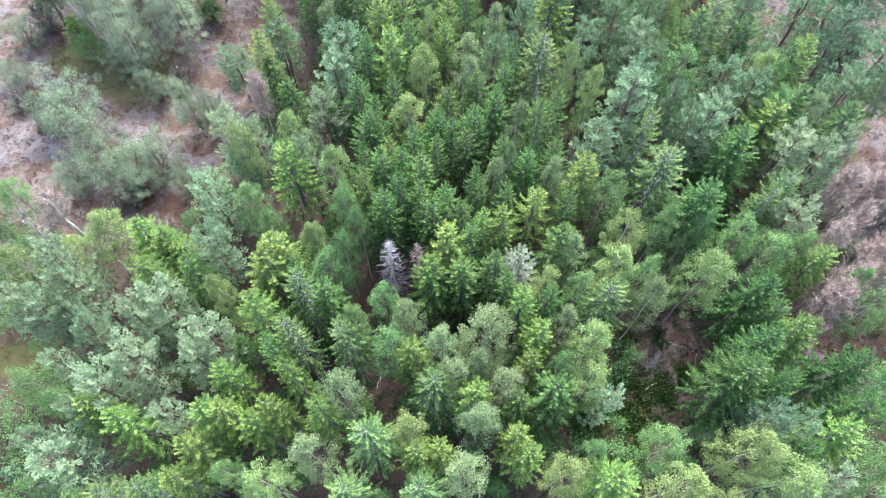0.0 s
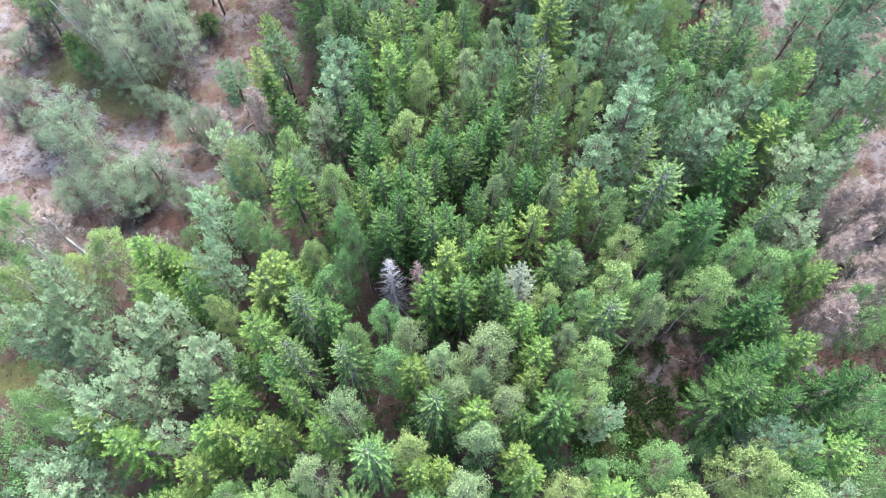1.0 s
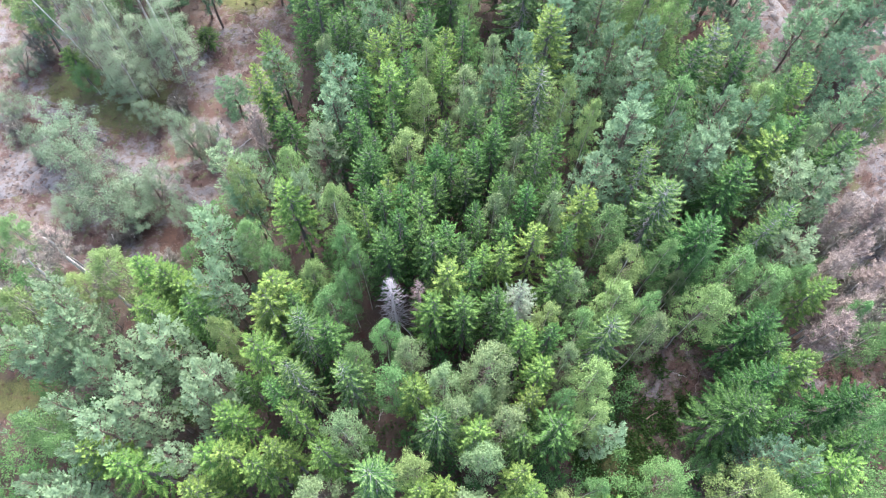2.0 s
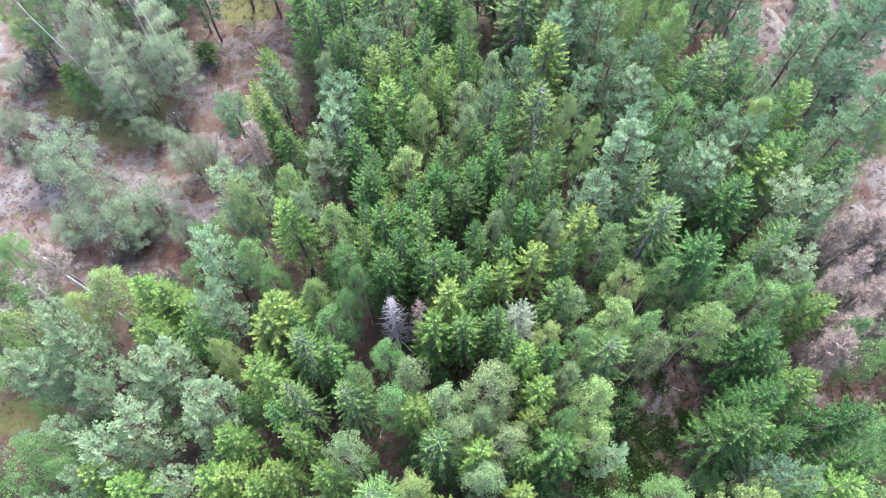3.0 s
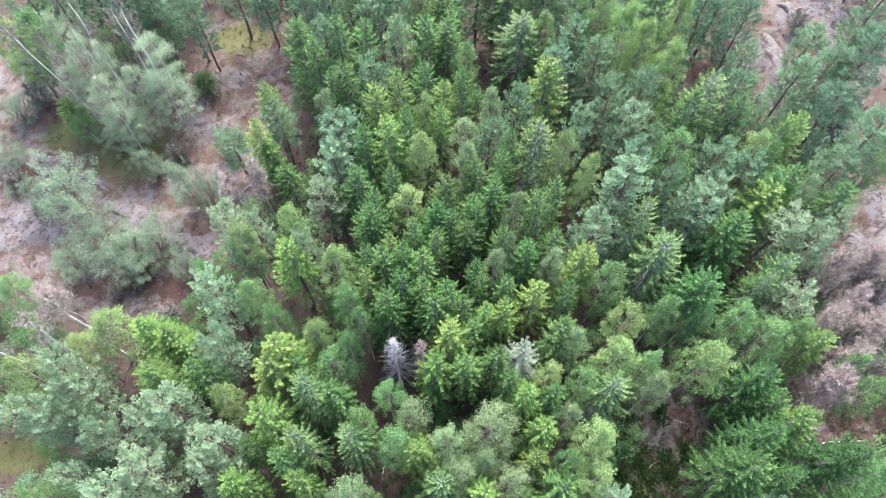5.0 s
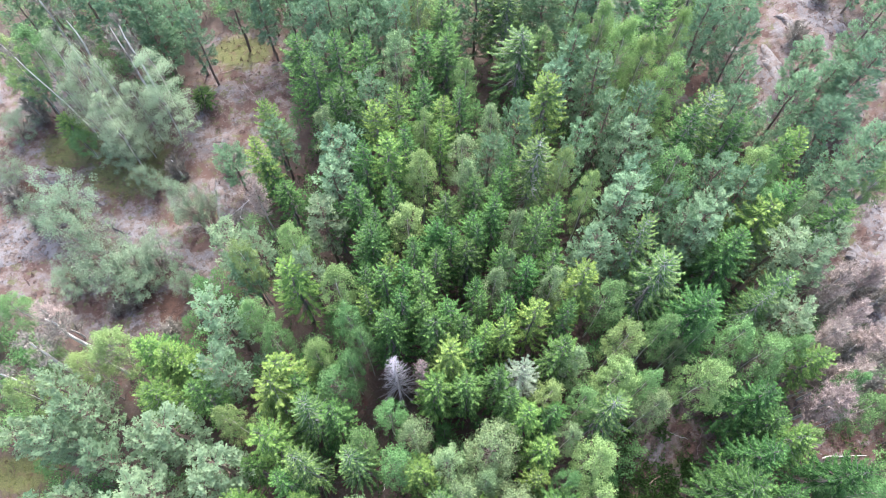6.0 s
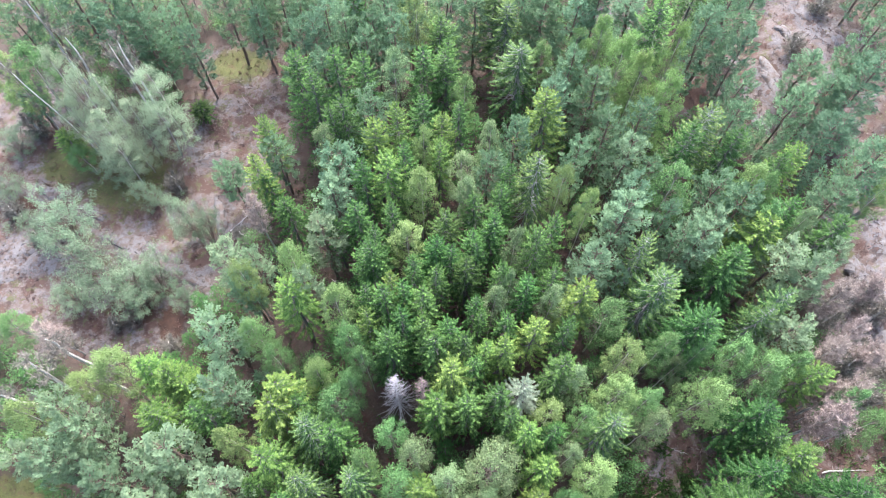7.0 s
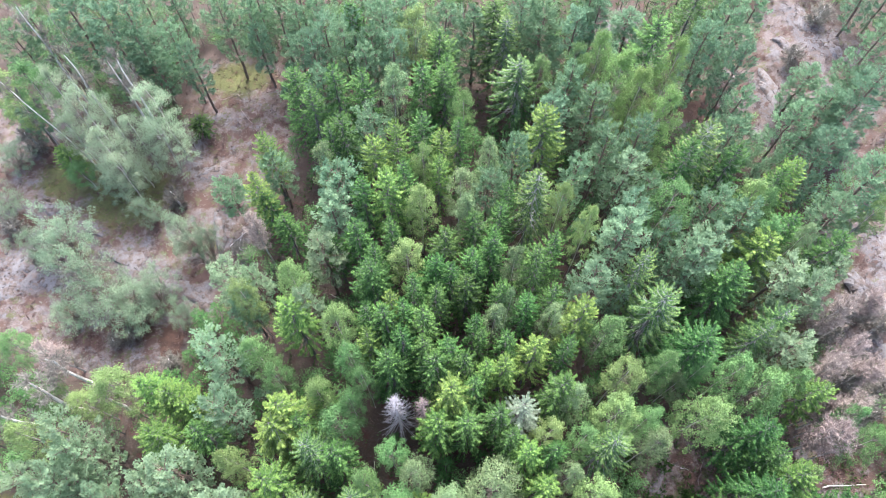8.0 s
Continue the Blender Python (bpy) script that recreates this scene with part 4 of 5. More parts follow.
plant("bushy_pine", 10.14, 45.80, 13.0, 1.72)
plant("bushy_pine", 26.86, 45.91, 12.9, 1.50)
plant("bushy_pine", 13.93, 46.50, 13.0, 2.06)
plant("bushy_pine", 36.15, 47.05, 9.4, 1.98)
plant("bushy_pine", 39.32, 48.93, 8.4, 1.85)
plant("pine", -9.90, 49.45, 12.7, 1.42)
plant("bushy_pine", 12.50, 49.77, 11.8, 1.80)
plant("bushy_pine", 27.81, 50.37, 13.4, 1.61)
plant("bushy_pine", 39.85, 50.89, 12.8, 1.92)
plant("bushy_pine", 36.08, 51.21, 7.4, 1.89)
plant("pine", -39.17, 51.26, 6.3, 1.46)
plant("pine", -6.04, 51.73, 13.0, 1.50)
plant("bushy_pine", 24.72, 52.32, 13.7, 1.91)
plant("pine", -3.54, 53.39, 12.6, 1.69)
plant("pine", -10.89, 53.51, 12.7, 1.52)
plant("pine", -12.22, 53.91, 11.4, 1.83)
plant("pine", -5.56, 54.01, 12.8, 1.47)
plant("pine", -8.13, 54.23, 12.9, 1.58)
plant("pine", -23.03, 54.74, 10.4, 1.58)
plant("bushy_pine", 27.49, 54.92, 13.8, 2.47)
plant("pine", -26.96, 55.41, 8.4, 1.92)
plant("pine", -27.40, 55.53, 11.4, 1.84)
plant("pine", -9.92, 55.69, 12.8, 1.54)
plant("bushy_pine", 13.73, 55.73, 12.0, 2.00)
plant("pine", -38.63, 55.98, 12.4, 1.65)
plant("pine", -24.36, 56.16, 11.9, 1.56)
plant("pine", -7.33, 56.46, 12.8, 1.27)
plant("pine", -4.55, 56.48, 12.8, 1.88)
plant("bushy_pine", 15.78, 56.58, 12.4, 1.81)
plant("pine", -30.04, 56.74, 13.1, 2.63)
plant("bushy_pine", 10.81, 56.91, 11.2, 2.34)
plant("bushy_pine", 4.17, 57.26, 11.4, 1.73)
plant("pine", -36.97, 57.44, 12.4, 1.94)
plant("pine", 1.49, 57.51, 11.6, 2.10)
plant("bushy_pine", 31.43, 57.53, 11.4, 1.87)
plant("pine", -16.95, 57.77, 9.3, 1.46)
plant("pine", -28.33, 57.91, 13.1, 2.38)
plant("pine", -33.37, 57.92, 13.1, 2.65)
plant("bushy_pine", 8.72, 57.93, 12.4, 1.83)
plant("pine", -12.75, 57.93, 11.4, 1.59)
plant("pine", -2.22, 58.00, 12.4, 1.69)
plant("bushy_pine", 15.31, 58.31, 12.7, 1.78)
plant("pine", -10.74, 58.48, 12.4, 1.69)
plant("pine", -6.48, 58.53, 12.4, 1.69)
plant("pine", -17.36, 58.79, 11.4, 1.54)
plant("pine", -20.12, 59.07, 11.4, 1.83)
plant("pine", -14.74, 59.51, 11.4, 1.72)
plant("bushy_pine", 11.17, 60.04, 10.1, 1.58)
plant("bushy_pine", 44.11, 60.51, 12.0, 1.77)
plant("pine", -12.68, 60.73, 11.9, 1.66)
plant("pine", -4.38, 60.81, 11.5, 1.66)
plant("bushy_pine", 47.08, 60.90, 11.4, 1.51)
plant("pine", -16.98, 60.99, 13.1, 1.35)
plant("bushy_pine", 21.01, 61.73, 5.4, 2.06)
plant("pine", -25.64, 62.15, 10.1, 1.35)
plant("pine", -28.77, 62.88, 10.1, 1.43)
plant("pale_pine", 23.79, 4.94, 13.1, 1.18)
plant("pale_pine", -23.81, 6.06, 12.9, 2.33)
plant("pale_pine", -25.79, 7.45, 12.8, 1.21)
plant("pale_pine", -17.26, 8.89, 13.1, 1.23)
plant("pale_pine", -23.05, 9.17, 12.9, 1.23)
plant("pale_pine", 10.70, 10.00, 12.6, 1.19)
plant("pale_pine", -22.01, 10.55, 13.4, 2.04)
plant("pale_pine", -25.36, 12.37, 12.6, 1.09)
plant("pale_pine", -20.39, 12.54, 13.9, 2.06)
plant("pale_pine", -16.32, 12.71, 12.8, 1.48)
plant("pale_pine", -15.74, 14.12, 13.0, 1.89)
plant("pale_pine", -24.32, 15.09, 12.0, 1.58)
plant("pale_pine", -21.17, 15.84, 12.5, 1.41)
plant("pale_pine", -27.75, 16.32, 12.2, 1.79)
plant("pale_pine", -26.39, 16.42, 11.4, 1.45)
plant("pale_pine", -29.07, 16.59, 12.7, 1.61)
plant("pale_pine", -19.53, 16.66, 12.8, 2.19)
plant("pale_pine", -26.33, 18.30, 12.7, 1.60)
plant("pale_pine", -27.14, 19.58, 13.3, 1.81)
plant("pale_pine", -16.52, 21.03, 12.6, 1.82)
plant("pale_pine", 26.09, 23.85, 11.6, 2.14)
plant("pale_pine", -17.24, 25.27, 12.5, 1.93)
plant("pale_pine", 28.35, 28.15, 12.6, 1.99)
plant("pale_pine", -10.76, 28.93, 12.8, 1.31)
plant("pale_pine", 26.81, 29.58, 12.7, 1.97)
plant("pale_pine", 11.70, 29.75, 13.1, 1.90)
plant("pale_pine", 31.04, 30.14, 12.1, 1.39)
plant("pale_pine", 20.22, 31.14, 13.0, 2.02)
plant("pale_pine", -16.87, 31.28, 12.7, 1.75)
plant("pale_pine", -15.19, 31.55, 11.3, 1.27)
plant("pale_pine", 21.23, 32.42, 13.0, 1.95)
plant("pale_pine", 14.54, 33.36, 14.3, 2.10)
plant("pale_pine", -9.70, 33.76, 12.2, 1.84)
plant("pale_pine", -8.81, 36.92, 12.3, 1.93)
plant("pale_pine", 15.78, 39.27, 13.6, 1.79)
plant("birch", -21.93, 3.71, 12.6, 1.15)
plant("birch", -4.37, 4.42, 6.2, 0.76)
plant("birch", -24.54, 4.68, 12.6, 1.17)
plant("birch", -13.36, 5.37, 13.4, 0.99)
plant("birch", 26.20, 5.46, 12.9, 1.17)
plant("birch", 9.65, 6.83, 12.3, 0.86)
plant("birch", 15.40, 7.73, 8.4, 1.62)
plant("birch", 19.23, 8.96, 5.3, 1.09)
plant("birch", -24.31, 9.73, 12.9, 1.15)
plant("birch", 27.88, 10.97, 12.9, 1.25)
plant("birch", -26.82, 11.04, 12.8, 1.52)
plant("birch", 8.00, 12.38, 12.3, 0.91)
plant("birch", -3.56, 14.01, 11.4, 1.51)
plant("birch", -6.11, 15.58, 12.0, 1.13)
plant("birch", 30.12, 16.84, 11.7, 1.28)
plant("birch", -4.30, 17.58, 11.0, 1.21)
plant("birch", 9.63, 17.83, 12.5, 1.11)
plant("birch", 29.64, 18.78, 11.2, 0.99)
plant("birch", 14.23, 18.93, 12.6, 1.16)
plant("birch", -8.25, 19.91, 11.5, 1.58)
plant("birch", -7.11, 21.11, 11.8, 1.03)
plant("birch", 26.25, 21.56, 11.0, 1.22)
plant("birch", 18.71, 22.38, 12.9, 0.79)
plant("birch", 21.94, 22.44, 11.5, 1.43)
plant("birch", -6.12, 22.65, 12.6, 0.91)
plant("birch", 16.02, 22.68, 12.7, 1.20)
plant("birch", -31.83, 23.51, 7.3, 1.22)
plant("birch", -13.08, 23.60, 10.3, 1.25)
plant("birch", -7.09, 24.17, 13.0, 1.20)
plant("birch", -14.56, 25.54, 10.8, 1.38)
plant("birch", 12.37, 25.56, 12.8, 1.63)
plant("birch", -34.93, 27.77, 7.4, 1.49)
plant("birch", 26.24, 33.25, 12.4, 1.45)
plant("birch", 26.64, 35.84, 12.3, 1.25)
plant("birch", 18.83, 36.12, 13.8, 1.83)
plant("birch", -34.22, 45.89, 4.3, 1.23)
plant("weeping_birch", 21.87, 50.43, 13.7, 1.40)
plant("birch", -36.03, 50.75, 12.5, 1.87)
plant("birch", 10.10, 52.00, 10.1, 1.40)
plant("birch", 13.17, 52.03, 11.7, 1.27)
plant("birch", -40.96, 52.36, 6.3, 1.36)
plant("birch", -33.25, 63.10, 10.2, 1.61)
plant("birch", -39.09, 63.16, 11.7, 1.60)
plant("birch", 3.70, 64.21, 10.4, 1.27)
plant("birch", -43.00, 64.77, 10.5, 1.23)
plant("yellow_birch", 16.83, 3.65, 13.4, 1.13)
plant("yellow_birch", 14.87, 4.62, 13.5, 1.57)
plant("yellow_birch", -11.00, 4.87, 13.2, 1.45)
plant("yellow_birch", 21.63, 4.98, 13.3, 1.78)
plant("yellow_birch", 7.83, 5.45, 11.8, 1.47)
plant("yellow_birch", -2.24, 8.35, 11.5, 1.31)
plant("yellow_birch", 9.75, 11.28, 12.5, 1.37)
plant("yellow_birch", 10.01, 13.88, 13.2, 1.38)
plant("yellow_birch", 24.63, 14.79, 12.3, 0.94)
plant("yellow_birch", -15.17, 17.08, 13.7, 1.11)
plant("yellow_birch", 7.26, 18.36, 12.3, 1.12)
plant("yellow_birch", -29.46, 19.37, 13.2, 1.33)
plant("yellow_birch", 12.26, 19.49, 12.6, 1.55)
plant("yellow_birch", -9.50, 22.07, 11.4, 1.21)
plant("yellow_birch", 13.13, 22.16, 12.8, 1.47)
plant("yellow_birch", -28.28, 22.61, 8.3, 1.20)
plant("yellow_birch", -25.43, 23.44, 10.7, 1.73)
plant("yellow_birch", -7.86, 26.63, 14.2, 1.44)
plant("yellow_birch", -15.38, 29.49, 13.1, 1.17)
plant("yellow_birch", -11.85, 31.14, 12.4, 1.24)
plant("yellow_birch", -2.72, 32.45, 12.7, 1.55)
plant("yellow_birch", 11.71, 34.17, 13.9, 1.11)
plant("yellow_birch", 34.98, 34.30, 12.8, 1.32)
plant("yellow_birch", 9.86, 36.27, 14.0, 1.09)
plant("yellow_birch", 25.96, 36.74, 12.4, 1.48)
plant("yellow_birch", -1.58, 37.32, 12.4, 1.48)
plant("yellow_birch", -1.21, 41.38, 12.3, 1.04)
plant("weeping_birch", 19.80, 45.00, 13.6, 1.90)
plant("yellow_birch", 2.59, 46.89, 12.2, 1.11)
plant("yellow_birch", -38.88, 51.03, 11.4, 1.75)
plant("grey_birch", 1.27, 5.67, 11.6, 1.66)
plant("grey_birch", -8.29, 6.59, 13.3, 1.47)
plant("grey_birch", 2.44, 8.96, 11.4, 1.55)
plant("grey_birch", -6.72, 10.52, 13.2, 1.48)
plant("grey_birch", 4.20, 11.11, 11.1, 1.70)
plant("grey_birch", 0.80, 11.85, 11.3, 1.41)
plant("grey_birch", 2.53, 12.69, 11.3, 1.12)
plant("grey_birch", -0.09, 14.07, 11.5, 1.32)
plant("grey_birch", 8.34, 15.29, 12.6, 1.04)
plant("grey_birch", -2.47, 16.09, 11.3, 1.27)
plant("grey_birch", 14.50, 17.15, 12.6, 1.29)
plant("grey_birch", 9.35, 20.77, 12.4, 1.18)
plant("grey_birch", 18.02, 22.24, 8.3, 1.08)
plant("grey_birch", 8.29, 26.77, 12.4, 1.08)
plant("grey_birch", 3.93, 27.12, 11.9, 1.17)
plant("grey_birch", 5.15, 28.28, 12.1, 0.84)
plant("grey_birch", 5.75, 31.44, 12.8, 1.11)
plant("grey_birch", 28.88, 32.58, 12.2, 1.09)
plant("grey_birch", 2.31, 36.52, 11.7, 1.27)
plant("grey_birch", 1.95, 39.28, 11.5, 1.44)
plant("grey_birch", -9.49, 41.36, 12.9, 1.38)
plant("grey_birch", 4.45, 41.53, 12.4, 1.16)
plant("grey_birch", -3.59, 48.92, 13.1, 1.60)
plant("bare_birch", 27.93, 17.42, 11.6, 1.64)
plant("bare_birch", 30.14, 19.50, 11.2, 1.32)
plant("bare_birch", 29.21, 19.73, 8.3, 1.06)
plant("bare_birch", 29.15, 22.42, 11.4, 1.14)
plant("bare_birch", 34.39, 23.01, 7.3, 1.32)
plant("bare_birch", 31.12, 23.92, 11.5, 1.16)
plant("bare_birch", 30.85, 26.82, 11.5, 1.40)
plant("bare_birch", -31.81, 26.84, 8.3, 1.19)
plant("bare_birch", 35.57, 28.41, 7.3, 1.15)
plant("bare_birch", -15.54, 36.49, 10.3, 1.11)
plant("bush", -23.06, 31.11, 4.3, 1.07)
plant("bush", -27.17, 31.61, 3.9, 1.62)
plant("bush", -33.17, 31.97, 4.0, 1.62)
plant("bush", -28.12, 32.49, 5.6, 2.29)
plant("bush", -25.66, 32.96, 4.9, 2.10)
plant("bush", -30.44, 33.77, 6.6, 2.51)
plant("bush", -21.28, 37.38, 6.3, 1.23)
plant("bush", -22.95, 38.13, 6.4, 1.54)
plant("bush", -36.53, 38.15, 4.9, 1.52)
plant("bush", -34.62, 38.47, 6.6, 2.47)
plant("bush", -27.41, 41.84, 3.9, 1.31)
plant("bush", -41.95, 43.60, 3.0, 1.61)
plant("bush", -31.03, 45.41, 3.4, 1.63)
plant("bush", -41.90, 48.38, 3.4, 1.65)
plant("dead_brown_spruce", -1.80, 20.74, 11.2, 1.28)
plant("dead_spruce", -3.89, 20.91, 11.0, 1.47)
plant("fading_spruce", 5.50, 20.14, 11.9, 1.95)
plant("large_birch", 23.82, 21.33, 10.9, 2.21)
plant("large_grey_birch", 3.04, 15.00, 12.1, 2.19)
plant("large_yellow_birch", 19.52, 6.63, 13.5, 2.01)
plant("large_yellow_birch", 18.68, 18.97, 12.3, 2.03)
plant("weeping_birch", 16.60, 49.40, 13.3, 2.00)
plant("weeping_birch", 15.20, 52.00, 12.8, 1.70)
plant("weeping_birch", 18.10, 47.60, 13.4, 1.60)
plant("large_yellow_birch", -1.49, 56.14, 12.2, 2.12)
plant("leaning_birch", -34.42, 48.41, 14.0, 1.30, 165)
plant("sallow", -29.22, 44.32, 7.9, 1.66)
plant("sallow", -28.37, 45.68, 5.8, 1.36)
plant("sallow", -29.97, 45.77, 10.0, 1.97)
plant("sallow", -25.80, 47.67, 8.5, 2.15)
plant("sallow", -33.48, 47.73, 8.9, 1.53)
plant("sallow", -27.88, 47.75, 8.9, 1.78)
plant("sallow", -31.44, 48.69, 12.0, 2.20)
plant("sallow", -25.85, 49.76, 11.0, 2.10)
plant("sallow", -33.66, 50.09, 12.5, 1.96)
plant("shrub", 33.73, 19.58, 6.3, 1.18)
plant("shrub", 36.76, 21.95, 3.0, 1.29)
plant("shrub", 33.48, 22.76, 5.3, 1.23)
plant("shrub", 35.34, 24.46, 3.0, 1.33)
plant("shrub", 32.94, 26.81, 5.3, 1.27)
plant("shrub", 37.67, 27.12, 4.3, 1.20)
plant("shrub", -23.84, 27.15, 2.3, 1.07)
plant("shrub", 36.43, 28.59, 4.9, 1.44)
plant("shrub", -29.27, 29.47, 1.6, 0.86)
plant("shrub", -27.85, 29.93, 1.6, 1.07)
plant("shrub", 33.68, 34.79, 5.0, 1.20)
plant("shrub", -18.66, 37.75, 2.0, 1.20)
plant("shrub", -38.25, 38.77, 1.4, 0.86)
plant("shrub", -40.81, 41.24, 2.2, 1.29)
plant("shrub", -25.43, 43.43, 3.3, 1.18)
plant("shrub", -20.36, 44.39, 3.0, 1.29)
plant("shrub", 39.48, 44.88, 3.0, 1.29)
plant("shrub", -40.66, 50.68, 3.3, 1.40)
plant("shrub", 38.11, 57.34, 2.4, 1.29)
plant("shrub", 42.32, 62.69, 2.4, 1.50)
plant("white_birch", -31.92, 20.95, 11.0, 1.50)
plant("white_birch", -27.06, 23.23, 8.0, 1.20)
plant("white_birch", -30.82, 23.49, 10.5, 1.50)
plant("white_birch", -30.05, 25.27, 10.5, 1.60)
plant("white_birch", -27.71, 51.43, 13.5, 1.20)
plant("white_birch", -28.66, 51.49, 13.0, 1.10)
plant("white_birch", -32.06, 51.58, 14.0, 1.30)
plant("white_birch", -36.65, 56.30, 15.0, 1.30)


# ---- undergrowth ----
def sprigs(name, spots, size, mat, seed, label, blades=5, width=0.09, up=1.0):
    rng = np.random.default_rng(seed)
    shape = Shape()
    n = len(spots)
    z = ground_height(spots[:, 0], spots[:, 1])
    root = np.column_stack([spots, z])
    for k in range(blades):
        way = directions(rng, n, up)
        shape.kites(root + rng.normal(0, size * 0.35, (n, 3)) * (1, 1, 0.1), way, size * rng.uniform(0.6, 1.4, n), width, 0.1, rng, 0.6)
    return tagged(new(name, shape.mesh(name, mat)), label, "undergrowth", kind="stuff")


def scatter(n, seed, low, high, cluster=0.35):
    rng = np.random.default_rng(seed)
    spots = rng.uniform(low, high, (n * 3, 2))
    keep = np.array([noise.noise((p[0] * cluster, p[1] * cluster, seed * 3.7)) for p in spots]) > rng.uniform(-0.5, 0.45, n * 3)
    return spots[keep][:n]


THICKET = [(17.0, 12.6, 1.2, 2.4, 0), (17.2, 17.0, 0.9, 1.2, 0), (19.6, 14.0, 0.7, 0.9, 0), (14.6, 14.0, 1.5, 3.5, 0), (13.2, 10.0, 2.6, 3.0, 0), (22.5, 9.0, 2.0, 2.0, 0)]
heath = scatter(6500, 1, (-52, 2), (52, 74), 0.8)
sprigs("heather", heath, 0.26, HEATHER, 2, "low brown and pinkish heather over the forest floor", 4)
brush = scatter(12000, 9, (-46, 26), (48, 70), 0.9)
sprigs("heath_brush", brush[np.maximum(patch(brush[:, 0], brush[:, 1], HEATH), 0) > 0.35], 0.24, HEATHER, 10, "brown dwarf shrubs and heather in the clearings", 5, 0.07)
thicket = scatter(4500, 11, (9, 6), (24, 22), 0.5)
sprigs("thicket", thicket[patch(thicket[:, 0], thicket[:, 1], THICKET) > 0.3], 0.42, HERBS, 12, "low green bramble and bilberry thicket in the gap", 7, 0.14)
brush = scatter(5000, 15, (10, 4), (38, 26), 0.9)
sprigs("litter_brush", brush[patch(brush[:, 0], brush[:, 1], HEATH) > 0.25], 0.22, HEATHER, 16, "brown dwarf shrubs and dry stalks in the gap", 5, 0.06)
weeds = scatter(2600, 17, (10, 4), (38, 26), 0.7)
sprigs("weeds", weeds[patch(weeds[:, 0], weeds[:, 1], HEATH) > 0.15], 0.26, HERBS, 18, "scattered green weeds on brown litter", 6, 0.10)
meadow = scatter(16000, 3, (-52, 2), (52, 74), 0.3)
sprigs("grass", meadow[patch(meadow[:, 0], meadow[:, 1], MOSS) > 0.2], 0.20, GRASSES, 4, "olive-green grass and moss tufts", 6, 0.05)
herb = scatter(10500, 5, (-50, 2), (50, 74), 0.22)
sprigs("herbs", herb[(patch(herb[:, 0], herb[:, 1], GRAVEL) < 0.1) & (patch(herb[:, 0], herb[:, 1], HEATH) < 0.3) & (herb[:, 0] > -22)], 0.34, HERBS, 6, "low green herbs and bilberry between the trees", 6, 0.13)


TRACK = [
    (-7.4, 20.9, 1.7, 2.8, 0), (-5.3, 15.8, 1.8, 2.3, 0), (-4.9, 11.8, 1.6, 2.2, 0), (-13.4, 25.8, 1.5, 2.7, 0), (-12.9, 43.8, 1.0, 4.0, 0), (-10.4, 36.2, 1.5, 2.0, 0), (16.1, 11.5, 2.2, 2.4, 0),
    (5.4, 61.3, 1.6, 9.5, 0), (28.0, 54.4, 3.0, 3.8, 0), (-21.9, 12.4, 3.7, 1.5, 0), (-34.7, 15.2, 2.6, 1.5, 0), (33.7, 16.4, 2.1, 1.3, 0), (-6.4, 18.2, 1.4, 2.0, 0), (-5.0, 7.0, 1.4, 3.0, 0),
]


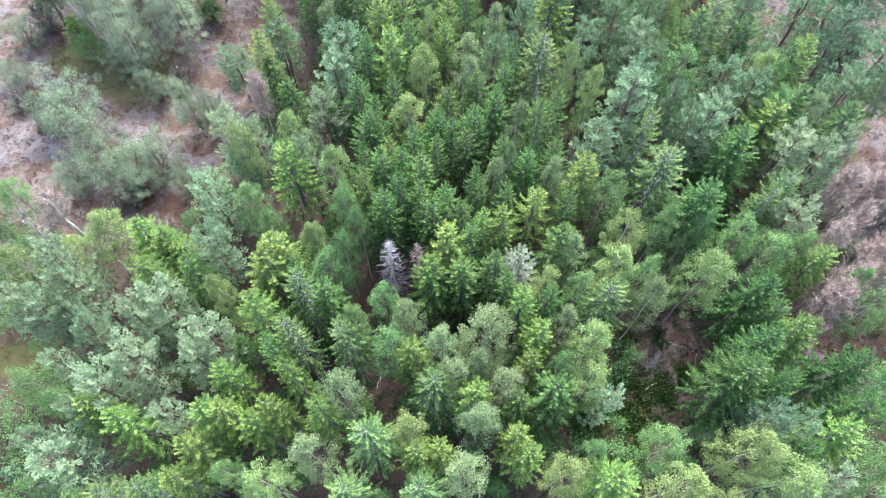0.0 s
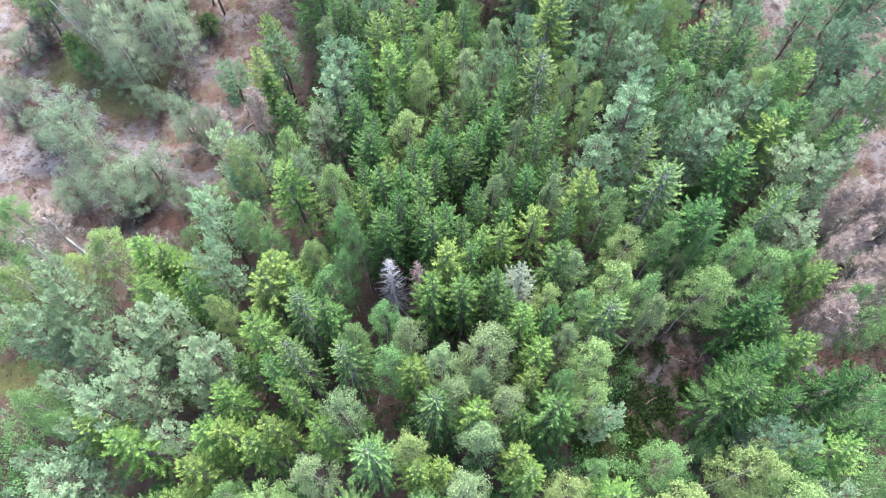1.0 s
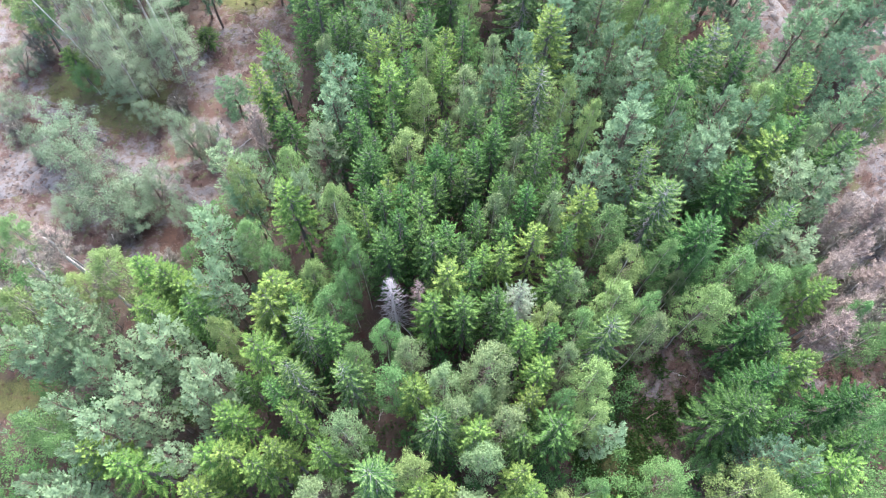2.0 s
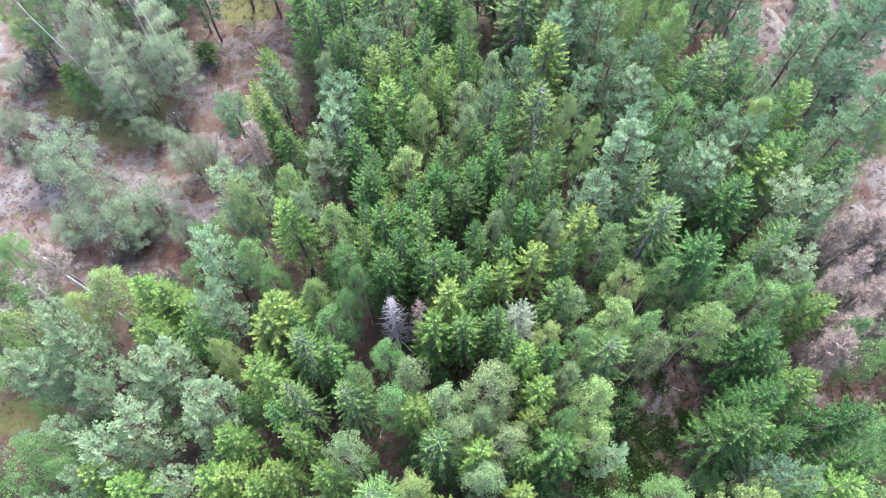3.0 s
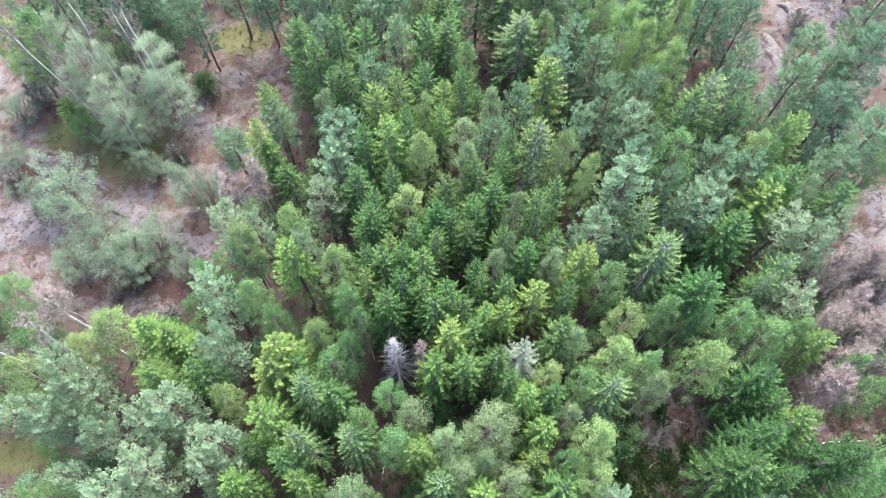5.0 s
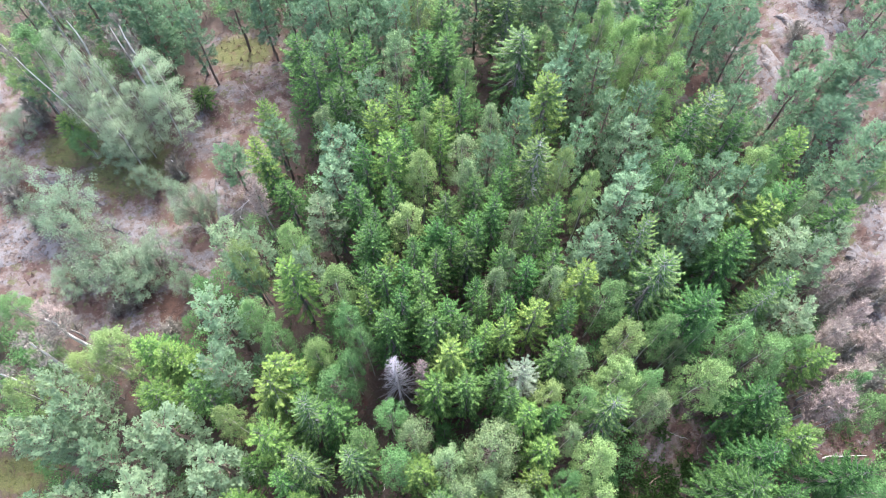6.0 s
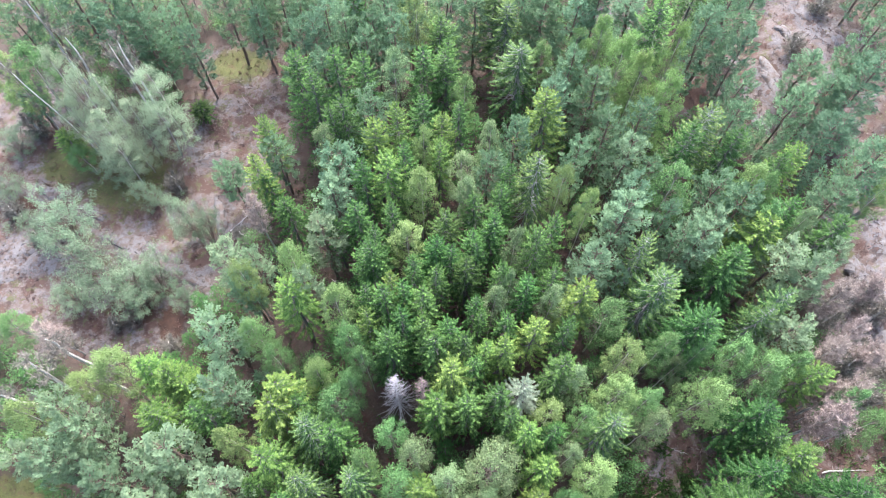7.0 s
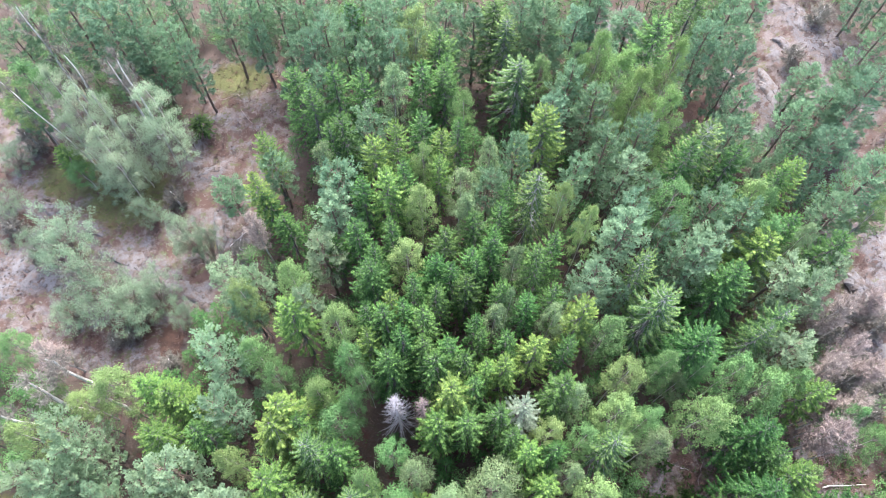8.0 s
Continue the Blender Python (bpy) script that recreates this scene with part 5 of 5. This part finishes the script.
def undergrowth(seed):
    """Low spruces, birches and pines wherever the taller trees leave room, but not on the track nor in the clearings."""
    rng = np.random.default_rng(seed)
    gx, gy = np.meshgrid(np.arange(-44, 46, 1.6), np.arange(0, 68, 1.6))
    x, y = gx.ravel() + rng.uniform(-0.6, 0.6, gx.size), gy.ravel() + rng.uniform(-0.6, 0.6, gx.size)
    clear = (patch(x, y, HEATH) < 0.45) & (patch(x, y, GRAVEL) < 0.2) & (patch(x, y, TRACK) < 0.4)
    spots = np.array([(px, py) for px, py, _ in plant.spots])
    shape = Shape()
    for px, py in np.column_stack([x, y])[clear]:
        away = np.hypot(spots[:, 0] - px, spots[:, 1] - py)
        if away.min() < 1.4:
            continue
        beside = plant.spots[int(away.argmin())][2]
        foot = np.array([px, py, ground_height(px, py)])
        h, r = rng.uniform(2.2, 5.4), rng.uniform(0.9, 1.4)
        shape.slot = 3
        shape.tube([foot, foot + (0, 0, h * 0.9)], [0.05, 0.015], 4)
        if "spruce" in beside or rng.uniform() < 0.3:
            shape.slot = 0
            for z in np.arange(h * 0.22, h, 0.55):
                for a in rng.uniform(0, 6.3) + np.arange(5) * 1.257:
                    reach = r * (1 - math.exp(-(h - z) / 1.6)) * rng.uniform(0.75, 1.15) + 0.1
                    out = np.array([np.cos(a), np.sin(a), rng.normal(0.0, 0.12)])
                    s = np.linspace(0.25, 1.0, 10)
                    lean = np.tile([0.7, -0.7], 5) + rng.normal(0, 0.2, 10)
                    way = np.column_stack([np.cos(a + lean), np.sin(a + lean), rng.normal(-0.05, 0.2, 10)])
                    shape.blades(foot + (0, 0, z) + out * reach * s[:, None], unit(way), 0.16 + 0.34 * reach * (1.05 - s), 0.10, rng, 1.1)
        elif "pine" in beside and rng.uniform() < 0.55:
            shape.slot = 1
            for k in range(18):
                z, a = h * rng.uniform(0.3, 1.0), k * 2.4
                middle = foot + (0, 0, z) + np.array([np.cos(a), np.sin(a), 0.3]) * r * rng.uniform(0.2, 1.0) * (1.15 - z / h)
                shape.blades(middle + rng.normal(0, 0.12, (18, 3)), directions(rng, 18, 0.6), rng.uniform(0.25, 0.38, 18), 0.11, rng, 1.2, 0.3)
        else:
            shape.slot = 2
            for k in range(15):
                z, a = h * rng.uniform(0.3, 1.0), k * 2.4
                middle = foot + (0, 0, z) + np.array([np.cos(a), np.sin(a), 0]) * r * rng.uniform(0.2, 1.0) * math.sqrt(max(0.1, 1.3 - z / h))
                around = directions(rng, 24) * rng.uniform(0.2, 1, (24, 1)) ** 0.5 * 0.42
                shape.blades(middle + around, directions(rng, 24, -0.1), rng.uniform(0.13, 0.20, 24), 0.13, rng, 0.9)
    growth = new("undergrowth", shape.mesh("undergrowth", SPRUCE_GREEN, PINE_GREEN, BIRCH_GREEN, SPRUCE_BARK))
    return tagged(growth, "young spruces, birches and pines crowded between the taller trees", "undergrowth", kind="stuff")


undergrowth(19)


def rubble(seed):
    """Loose angular stones strewn over the gravel."""
    rng = np.random.default_rng(seed)
    spots = scatter(9000, seed, (-46, 28), (48, 68), 0.5)
    spots = spots[patch(spots[:, 0], spots[:, 1], GRAVEL) > 0.45]
    corners = np.array([(x, y, z) for x in (-1, 1) for y in (-1, 1) for z in (-1, 1)], float)
    sides = [(0, 1, 3, 2), (4, 6, 7, 5), (0, 4, 5, 1), (2, 3, 7, 6), (0, 2, 6, 4), (1, 5, 7, 3)]
    shape = Shape()
    for x, y in spots:
        size = 0.03 + 0.10 * rng.uniform() ** 3
        turn = Euler(rng.uniform(0, 6, 3)).to_matrix()
        block = np.array([turn @ Vector(c) for c in corners * rng.uniform(0.55, 1.3, (8, 3))]) * size * (1, 1, 0.6)
        shape.add(block + (x, y, ground_height(x, y) + size * 0.25), sides)
    return tagged(new("stones", shape.mesh("stones", GRANITE)), "loose grey granite stones on bare ground", "stones", kind="stuff")


rubble(8)
